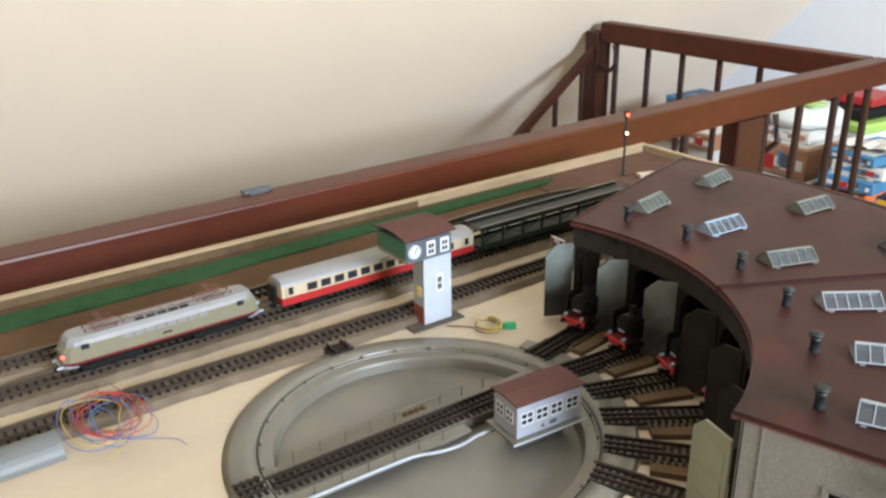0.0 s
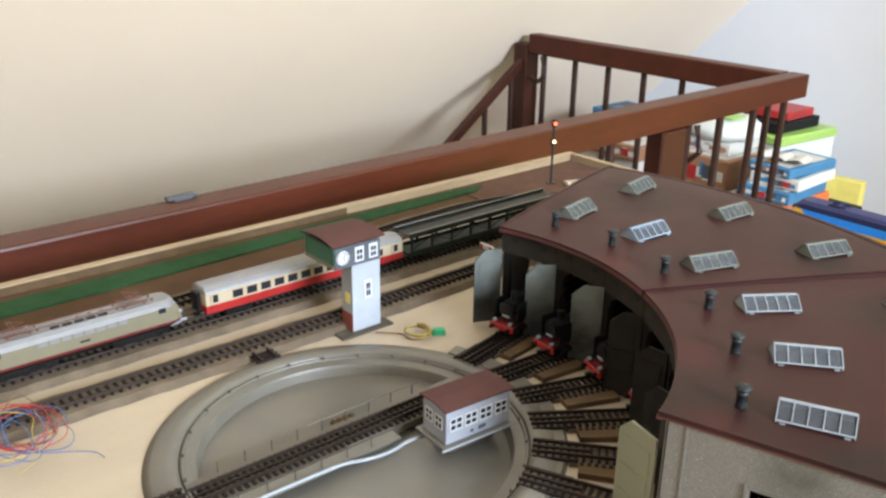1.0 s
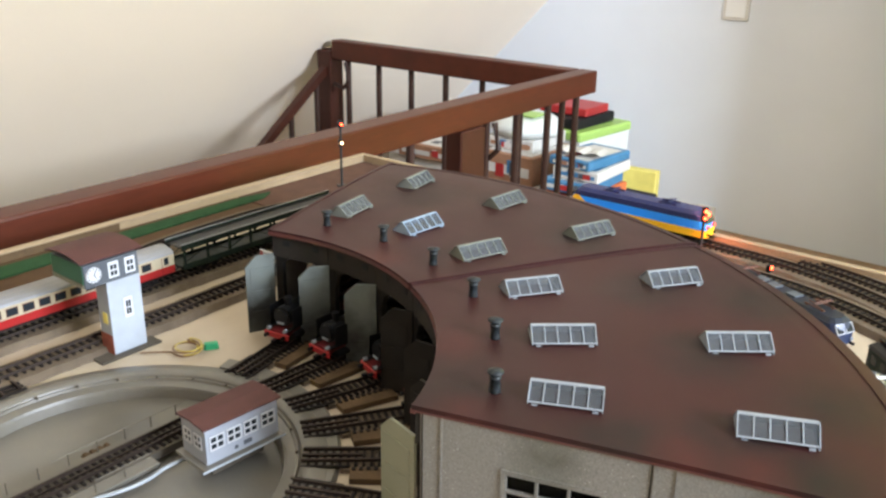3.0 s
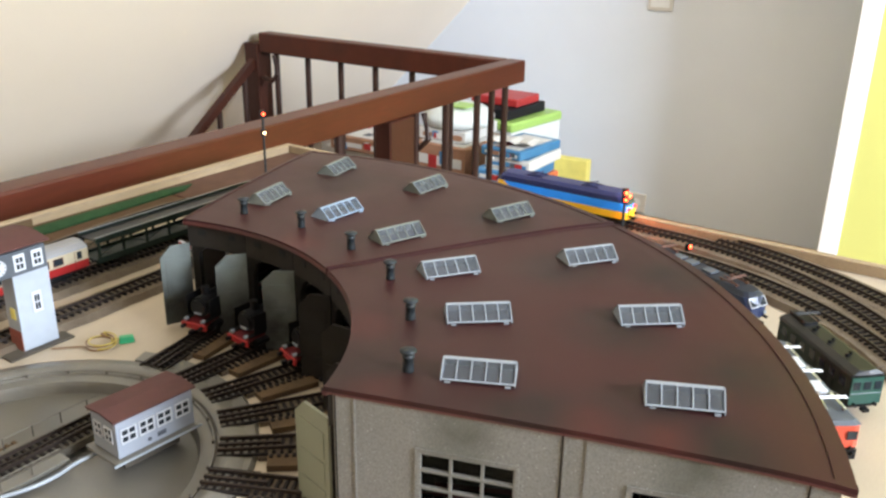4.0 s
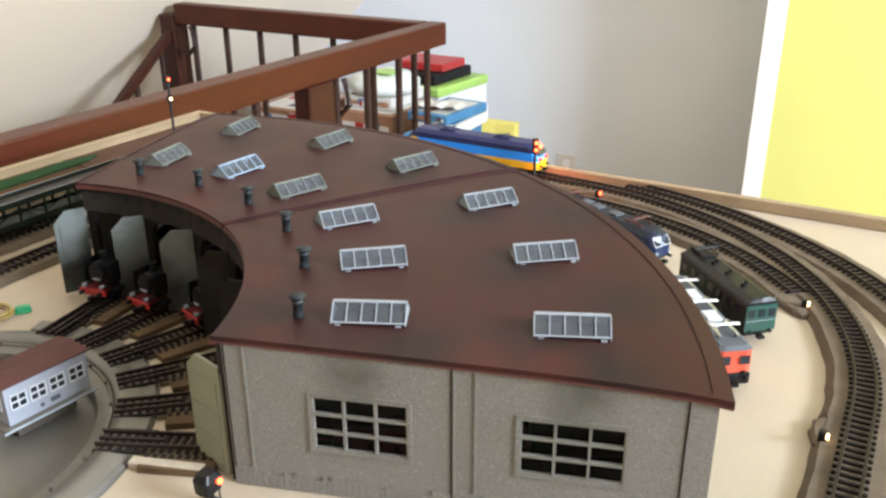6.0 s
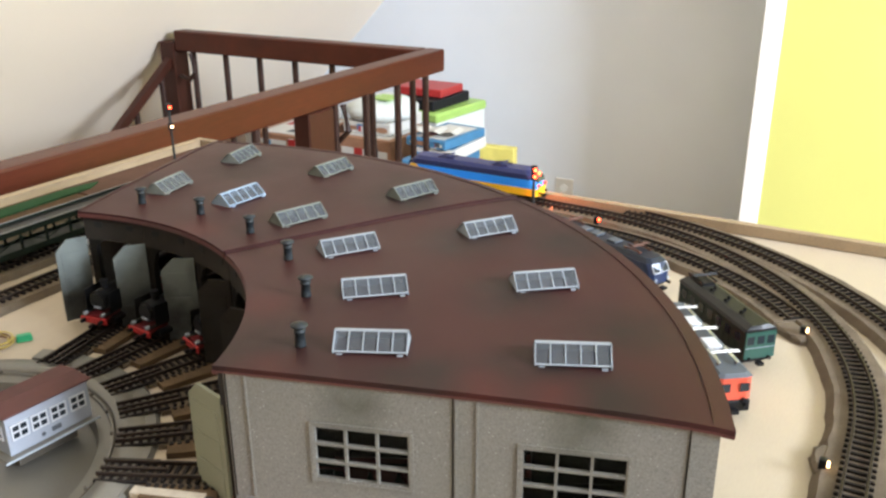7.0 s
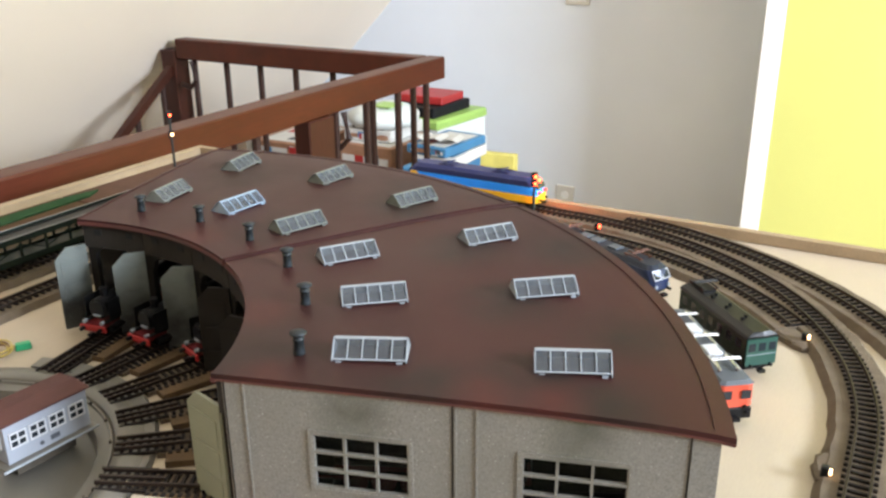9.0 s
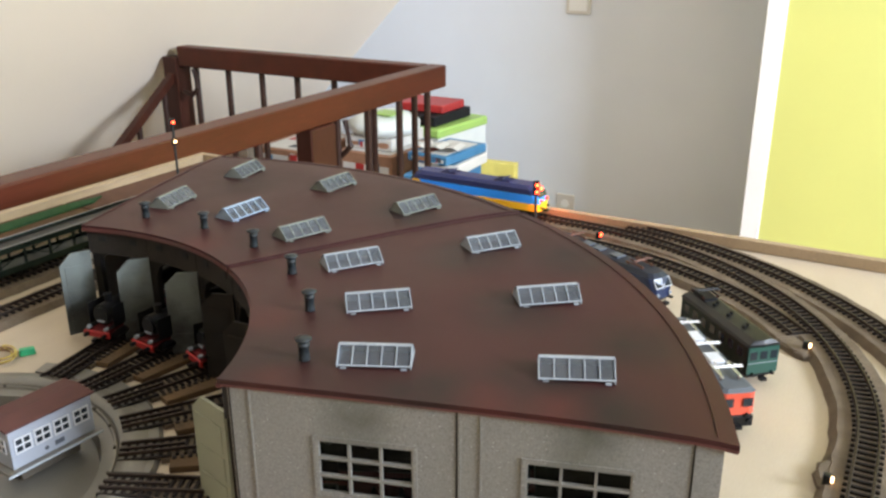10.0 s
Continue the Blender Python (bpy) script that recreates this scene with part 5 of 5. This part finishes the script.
def steam_loco(m, L=0.20, tender=True):
    t = thing("steam_locomotive", "black model steam locomotive with a red buffer beam", "locomotive", m, group="engines in the shed")
    f = -L / 2
    part("frame", B(f + 0.004, L / 2, -0.0115, 0.0115, 0.0110, 0.0150), M["dark_red"], t, "dull red frame")
    part("buffer_beam", B(f, f + 0.0025, -0.0155, 0.0155, 0.0085, 0.0150, bevel=0.0004), M["red"], t, "red buffer beam")
    for y in (-0.0105, 0.0105):
        part("buffer", cyl(bmesh.new(), (f - 0.0045, y, 0.0118), (f, y, 0.0118), 0.0021, 10), M["black"], t)
        part("lamp", cyl(bmesh.new(), (f + 0.0010, y, 0.0178), (f + 0.0050, y, 0.0178), 0.0020, 10), M["grey_frame"], t, "round front lamp")
    part("coupling", B(f - 0.006, f, -0.002, 0.002, 0.006, 0.0085), M["black"], t)
    part("boiler", cyl(bmesh.new(), (f + 0.012, 0, 0.0285), (L / 2 - 0.05, 0, 0.0285), 0.0108, 20), M["black"], t)
    part("smokebox_door", cyl(bmesh.new(), (f + 0.0095, 0, 0.0285), (f + 0.0121, 0, 0.0285), 0.0086, 20, ), M["black"], t, "round smokebox door")
    part("front_plate", B(f + 0.0085, f + 0.0095, -0.0045, 0.0045, 0.0215, 0.0235), M["grey_frame"], t)
    part("chimney", cyl(bmesh.new(), (f + 0.024, 0, 0.038), (f + 0.024, 0, 0.0475), 0.0036, 14, 0.0042), M["black"], t)
    for x in (0.055, 0.078):
        part("dome", cyl(bmesh.new(), (f + x, 0, 0.0375), (f + x, 0, 0.0440), 0.0052, 14, 0.0035), M["black"], t)
    for s in (-1, 1):
        part("smoke_deflector", B(f + 0.010, f + 0.034, s * 0.0148 - 0.0004, s * 0.0148 + 0.0004, 0.0185, 0.0395), M["black"], t)
        part("running_board", B(f + 0.004, L / 2 - 0.045, s * 0.0128 - 0.0025, s * 0.0128 + 0.0025, 0.0170, 0.0182), M["black"], t)
        part("boiler_rail", cyl(bmesh.new(), (f + 0.014, s * 0.0113, 0.0325), (L / 2 - 0.052, s * 0.0113, 0.0325), 0.0007, 5), M["chrome"], t, "bright boiler handrail")
        part("cylinder", cyl(bmesh.new(), (f + 0.012, s * 0.0130, 0.0085), (f + 0.032, s * 0.0130, 0.0085), 0.0040, 12), M["black"], t)
        for i in range(4):
            x = f + 0.048 + i * 0.021
            w = part("wheel", cyl(bmesh.new(), (x, s * 0.0086, 0.0092), (x, s * 0.0112, 0.0092), 0.0092, 18), M["dark_red"], t, "red spoked wheel")
    part("cab", B(L / 2 - 0.050, L / 2 - 0.028, -0.0150, 0.0150, 0.0150, 0.0440, bevel=0.0008), M["black"], t)
    part("tender", B(L / 2 - 0.024, L / 2 + 0.045, -0.0145, 0.0145, 0.0085, 0.0360, bevel=0.001), M["black"], t)
    return t


Z = RAILTOP
express_loco(pose(0.2370, 0.8845, Z - 0.0005))
coach(pose(0.5090, 0.8860, Z - 0.0005))
car_carrier(pose(0.8010, 0.8860, Z - 0.0005))
two_tone_loco(pose(1.2190, 0.5280, Z, 0, 0, 90))
boxcar_loco(pose(0.9176, 0.0910, 0.0005, 0, 0, 43.5))
red_loco(pose(0.8345, 0.0950, 0.0005, 0, 0, 37))
blue_loco(pose(1.0420, 0.2620, 0.0005, 0, 0, 64))
for k, r in ((5, 0.229), (4, 0.230), (3, 0.247), (2, 0.262)):
    a = A0 + 7.5 + 15 * k
    steam_loco(radial(a, r + 0.10, 0.0098))
steam_loco(radial(A0 + 7.5, 0.315 + 0.10, 0.0098))
steam_loco(radial(A0 + 22.5, 0.325 + 0.10, 0.0098))


# ---- signals and lamps ----
def light_signal(label, x, y, h, lamps, turn=0.0):
    t = thing("light_signal", label, "signal", pose(x, y, 0.0005, 0, 0, turn))
    part("base", B(-0.008, 0.008, -0.006, 0.006, 0.0, 0.004, bevel=0.0005), M["black"], t)
    part("mast", cyl(bmesh.new(), (0, 0, 0.004), (0, 0, h), 0.0021, 8), M["vent"], t)
    for z, red in lamps:
        hd = part("head", B(-0.0045, 0.0045, -0.0025, 0.0025, z - 0.006, z + 0.006, bevel=0.0008), M["black"], t, "black signal head")
        part("lens", cyl(bmesh.new(), (0.001, -0.0040, z), (0.001, -0.0024, z), 0.0022, 10), M["lamp_red"] if red else M["lamp_warm"], hd, "lit signal lamp")
    return t


light_signal("dark mast signal with two lit lamps in the corner", 1.096, 1.027, 0.115, ((0.110, True), (0.078, False)), -30)
light_signal("dark mast signal with a red lamp lit", 1.1900, 0.4180, 0.068, ((0.064, True), (0.054, True)), -60)


def ground_lamp(label, x, y, red=False, h=0.014):
    t = thing("ground_lamp", label, "track lamp", pose(x, y, 0.0005), group="track lamps")
    part("box", B(-0.003, 0.003, -0.003, 0.003, 0.0, h, bevel=0.0008), M["black"], t)
    part("lens", cyl(bmesh.new(), (-0.0012, -0.0048, h - 0.0035), (-0.0012, -0.0030, h - 0.0035), 0.0024, 10), M["lamp_red"] if red else M["lamp_warm"], t, "lit lens")
    return t


ground_lamp("small lit track lamp beside the curve", 0.958, 0.0195)
ground_lamp("small lit track lamp beside the curve", 0.7245, -0.0275, h=0.015)
ground_lamp("small lit track lamp beside the main line", 1.178, 0.318, True)
t = thing("dwarf_signal", "black dwarf signal with an orange light before the shed", "signal", pose(0.4455, 0.3300, 0.0005))
part("foot", B(-0.007, 0.007, -0.006, 0.006, 0.0, 0.003), M["black"], t)
part("post", cyl(bmesh.new(), (0.002, 0, 0.003), (0.002, 0, 0.017), 0.0022, 8), M["black"], t)
hd = part("head", stack([(0.014, 0.016, 0.0065, 0.003), (0.024, 0.017, 0.0070, 0.003), (0.029, 0.011, 0.0050, 0.003)]), M["black"], t, "black hooded head")
part("lens", cyl(bmesh.new(), (0.004, -0.0086, 0.0215), (0.004, -0.0060, 0.0215), 0.0022, 10), M["lamp_red"], hd, "lit orange lens")
for x in (-0.003, 0.006):
    part("strut", cyl(bmesh.new(), (x, -0.004, 0.002), (x, -0.004, 0.016), 0.0006, 5), M["black"], t)
# rough roadbed lumps that carry two of the lamps
def lump(x, y, sx, sy, h, seed, turn):
    rng = random.Random(seed)
    bm = bmesh.new()
    n = 14
    rings = []
    for f, z in ((1.0, 0.0), (0.93, h * 0.7), (0.75, h), (0.02, h)):
        rings.append([(f * sx * math.cos(2 * math.pi * i / n) * (1 + 0.12 * rng.uniform(-1, 1)), f * sy * math.sin(2 * math.pi * i / n) * (1 + 0.12 * rng.uniform(-1, 1)), z) for i in range(n)])
    loft(bm, rings)
    return single("roadbed_offcut", bm, M["bed"], "rough beige roadbed offcut beside the curve", "roadbed", m=pose(x, y, 0.0004, 0, 0, turn))


lump(0.966, 0.033, 0.030, 0.013, 0.0062, 3, 40)
lump(0.738, -0.030, 0.026, 0.013, 0.0070, 4, 8)


# ---- buffer stop behind the shed doors, and a strip left in the corner ----
t = thing("buffer_stop", "small model buffer stop with a white and red beam", "buffer stop", pose(0.752, 0.817, 0.0120))
for y in (-0.008, 0.008):
    part("post", B(-0.0012, 0.0012, y - 0.0012, y + 0.0012, 0.0, 0.020), M["vent"], t)
    part("strut", cyl(bmesh.new(), (0.014, y, 0.0006), (0.001, y, 0.016), 0.0010, 6), M["vent"], t)
beam = part("beam", B(-0.0045, -0.0013, -0.013, 0.013, 0.014, 0.0215, bevel=0.0006), M["white"], t, "white beam")
for y in (-0.0085, 0.0085):
    part("stripe", B(-0.0052, -0.0046, y - 0.0025, y + 0.0025, 0.0145, 0.021), M["red"], beam, "red stripe")
single("roadbed_strip", B(-0.045, 0.045, -0.009, 0.009, 0.0, 0.006, bevel=0.001), M["plaster"], "pale grey roadbed strip lying in the table corner", "roadbed", m=pose(1.150, 0.987, 0.0031, 0, 0, -21))


# ---- loose wires ----
def wire(bm, pts, r=0.0007):
    return tube(bm, smooth_path3(pts), r, 5)


def smooth_path3(pts, rounds=2):
    pts = [Vector(p) for p in pts]
    for _ in range(rounds):
        q = [pts[0]]
        for a, b in zip(pts, pts[1:]):
            q += [a.lerp(b, 0.25), a.lerp(b, 0.75)]
        pts = q + [pts[-1]]
    return pts


def tangle():
    t = thing("wire_tangle", "tangle of red, blue and yellow wires lying on the tracks", "wires", pose(0.142, 0.762, 0.0))
    rng = random.Random(11)
    for i, c in enumerate(("wire_red", "wire_red", "wire_blue", "wire_blue", "wire_yellow", "wire_red", "wire_blue", "wire_blue", "wire_brown", "wire_red")):
        pts = []
        a, cx, cy = rng.uniform(0, 6), rng.uniform(-0.012, 0.012), rng.uniform(-0.014, 0.014)
        for k in range(11):
            a += rng.uniform(0.55, 1.05)
            rr = rng.uniform(0.016, 0.038)
            pts.append((cx + rr * 0.95 * math.cos(a), cy + rr * 1.75 * math.sin(a), 0.014 + rng.uniform(0.0, 0.010)))
        if i == 2:
            pts += [(0.040 + 0.004 * i, -0.035 - 0.004 * i, 0.003), (0.064 - 0.006 * i, -0.052 - 0.003 * i, 0.0016)]
        part("wire", wire(bmesh.new(), pts, 0.00046), M[c], t)
    return t


tangle()
t = thing("plug_cable", "small loop of cable with a green plug on the table", "cable")
loop = [(0.518, 0.752, 0.0016), (0.532, 0.738, 0.0018)] + [(0.5515 + 0.0135 * math.cos(a * 0.62 + 2.4), 0.7185 + 0.0155 * math.sin(a * 0.62 + 2.4), 0.0016 + 0.0004 * a) for a in range(19)] + [(0.567, 0.712, 0.002)]
part("wire", wire(bmesh.new(), loop, 0.0009), M["wire_brown"], t)
part("wire", wire(bmesh.new(), [(x + 0.002, y - 0.0015, z + 0.0014) for x, y, z in loop[4:]], 0.0008), M["wire_yellow"], t)
part("plug", stack([(0.0005, 0.016, 0.0042, 0.003), (0.007, 0.014, 0.0034, 0.003)]), M["wire_green"], t, "green plug")
bpy.data.objects["plug"].matrix_basis = pose(0.574, 0.706, 0, 0, 0, -32)
part("plug_pin", B(-0.003, 0.003, -0.002, 0.002, 0.001, 0.006), M["wire_yellow"], t, "yellow plug sleeve")
bpy.data.objects["plug_pin"].matrix_basis = pose(0.564, 0.713, 0, 0, 0, -32)

# grey cable duct at the table's edge of view
bm = bmesh.new()
prism(bm, [(0.019 * math.cos(math.pi * i / 12), 0.019 * math.sin(math.pi * i / 12)) for i in range(13)], -0.30, 0.100, "x", pose(0, 0.765, 0.0005, 0, 0, 1.5))
single("cable_duct", bm, M["duct"], "grey rounded cable duct lying on the table", "cable duct")


# ---- boxes beside the stairwell ----
def carton(name, label, category, x, y, z0, sx, sy, sz, material, turn=0.0, band=None, lid=None):
    t = thing(name, label, category, pose(x, y, z0, 0, 0, turn))
    part("body", B(-sx / 2, sx / 2, -sy / 2, sy / 2, 0.001, sz, bevel=0.004), M[material], t)
    if band:
        part("printed_band", B(-sx / 2 - 0.0015, -sx / 2 - 0.0003, -sy / 2 + 0.015, sy / 2 - 0.02, sz * 0.3, sz * 0.62), M[band], t)
        part("printed_band", B(-sx / 2 + 0.02, sx / 2 - 0.03, -sy / 2 + 0.02, sy / 2 - 0.03, sz + 0.0003, sz + 0.0015), M[band], t)
        rng = random.Random(int(1000 * (x + y + z0)))
        for c in ("box_brown", "box_blue", "box_white", "box_red", "slate")[rng.randrange(2):]:
            u, v, w, h = rng.uniform(-sx / 2 + 0.01, sx / 2 - 0.09), rng.uniform(-sy / 2 + 0.01, sy / 2 - 0.07), rng.uniform(0.02, 0.07), rng.uniform(0.02, 0.05)
            part("printed_patch", B(u, u + w, v, v + h, sz + 0.0016 + 0.0004 * rng.random(), sz + 0.0022 + 0.0004 * rng.random()), M[c], t)
            v, k = rng.uniform(-sy / 2 + 0.02, sy / 2 - 0.08), rng.uniform(0.1, 0.4)
            part("printed_patch", B(-sx / 2 - 0.0024 - 0.0004 * rng.random(), -sx / 2 - 0.0016, v, v + h, sz * k, sz * (k + 0.45)), M[c], t)
    if lid:
        part("lid", B(-sx / 2 - 0.006, sx / 2 + 0.006, -sy / 2 - 0.006, sy / 2 + 0.006, sz - 0.03, sz + 0.012, bevel=0.008), M[lid], t)
    return t


def pile(x, y, items, seed, base=FLOOR):
    rng, z = random.Random(seed), base
    for name, label, cat, sx, sy, sz, mt, band, lid in items:
        carton(name, label, cat, x + rng.uniform(-0.02, 0.02), y + rng.uniform(-0.02, 0.02), z, sx, sy, sz, mt, rng.uniform(-7, 7), band, lid)
        z += sz + (0.014 if lid else 0.002)


carton("fabric_crate", "black fabric storage crate on the floor", "crate", 2.95, 1.56, FLOOR, 0.46, 0.40, 0.39, "box_black")
pile(2.93, 1.535, [("cardboard_box", "orange and white toy carton on the crate", "box", 0.28, 0.19, 0.055, "box_orange", "box_white", None),
                   ("toy_carton", "blue printed toy carton on the pile", "box", 0.29, 0.20, 0.045, "box_blue", "box_white", None),
                   ("toy_carton", "white printed toy carton on the pile", "box", 0.27, 0.19, 0.042, "box_white", "box_blue", None),
                   ("toy_carton", "blue and white flat carton on the pile", "box", 0.28, 0.18, 0.035, "box_blue", "box_white", None)], 2, FLOOR + 0.392)
pile(3.47, 1.90, [("storage_tub", "clear plastic storage tub", "tub", 0.40, 0.34, 0.42, "clear", None, None),
                  ("storage_tub", "clear storage tub with a lime green lid", "tub", 0.38, 0.31, 0.12, "clear", None, "lime"),
                  ("folded_bag", "dark folded bag on the tub", "bag", 0.30, 0.24, 0.045, "box_black", None, None),
                  ("red_box", "red flat box on top of the pile", "box", 0.20, 0.24, 0.036, "box_red", None, None)], 3)
pile(3.05, 1.90, [("cardboard_box", "white cardboard box with red print", "box", 0.34, 0.28, 0.40, "box_white", "box_red", None),
                  ("cardboard_box", "brown and white picture carton", "box", 0.32, 0.26, 0.12, "box_brown", "box_white", None),
                  ("cardboard_box", "white carton with red print", "box", 0.28, 0.22, 0.05, "box_white", "box_brown", None)], 4)
pile(2.95, 2.25, [("cardboard_box", "white cardboard box beside the stairwell", "box", 0.34, 0.30, 0.46, "box_white", "box_brown", None),
                  ("toy_carton", "brown and white picture carton", "box", 0.36, 0.26, 0.06, "box_brown", "box_white", None)], 6)
pile(3.25, 2.55, [("cardboard_box", "white cardboard box beside the stairwell", "box", 0.36, 0.30, 0.50, "box_white", "box_brown", None),
                  ("toy_carton", "blue toy carton on a white box", "box", 0.24, 0.18, 0.05, "box_blue", "slate", None)], 7)


def carrier_bag(x, y, z, rx, ry, h, seed):
    """A slumped, creased bag of thin plastic."""
    rng, n, rings = random.Random(seed), 26, []
    for f, k in ((0.0, 0.86), (0.25, 1.0), (0.55, 0.95), (0.8, 0.72), (0.95, 0.40), (1.0, 0.06)):
        rings.append([(rx * k * math.cos(2 * math.pi * i / n) * rng.uniform(0.93, 1.06), ry * k * math.sin(2 * math.pi * i / n) * rng.uniform(0.93, 1.06), 0.001 + h * f * (rng.uniform(0.9, 1.06) if f else 1.0)) for i in range(n)])
    t = thing("plastic_bag", "crumpled white and pale green plastic bag on the boxes", "bag", pose(x, y, z))
    part("bag", loft(bmesh.new(), rings), M["clear"], t, smooth=True)
    part("printed_patch", B(-rx * 0.5, rx * 0.1, -ry * 0.55, ry * 0.1, h * 0.985, h * 1.03), M["lime"], t, "pale green print")
    return t


carrier_bag(3.05, 1.90, FLOOR + 0.577, 0.16, 0.15, 0.085, 8)
bm = bmesh.new()
rings = []
for i in range(9):
    u = -0.09 + 0.18 * i / 8
    zz = 0.004 + 0.012 * math.sin(i * 1.1) ** 2
    rings.append([(-0.10, u, zz + 0.006), (0.02, u * 0.95, zz), (0.02, u * 0.95, zz + 0.0008), (-0.10, u, zz + 0.0068)])
single("paper_sheet", loft(bm, rings), M["box_white"], "crumpled white paper lying on the toy cartons", "paper", m=pose(2.92, 1.55, FLOOR + 0.392 + 0.189, 0, 0, 12))
carton("paper_folder", "yellow cardboard folder leaning by the wall", "folder", 3.55, 1.66, FLOOR, 0.05, 0.26, 0.37, "paper", 5)
carton("paper_folder", "pale yellow paper stack beside the crate", "paper", 3.30, 1.40, FLOOR, 0.20, 0.12, 0.22, "paper", -8)
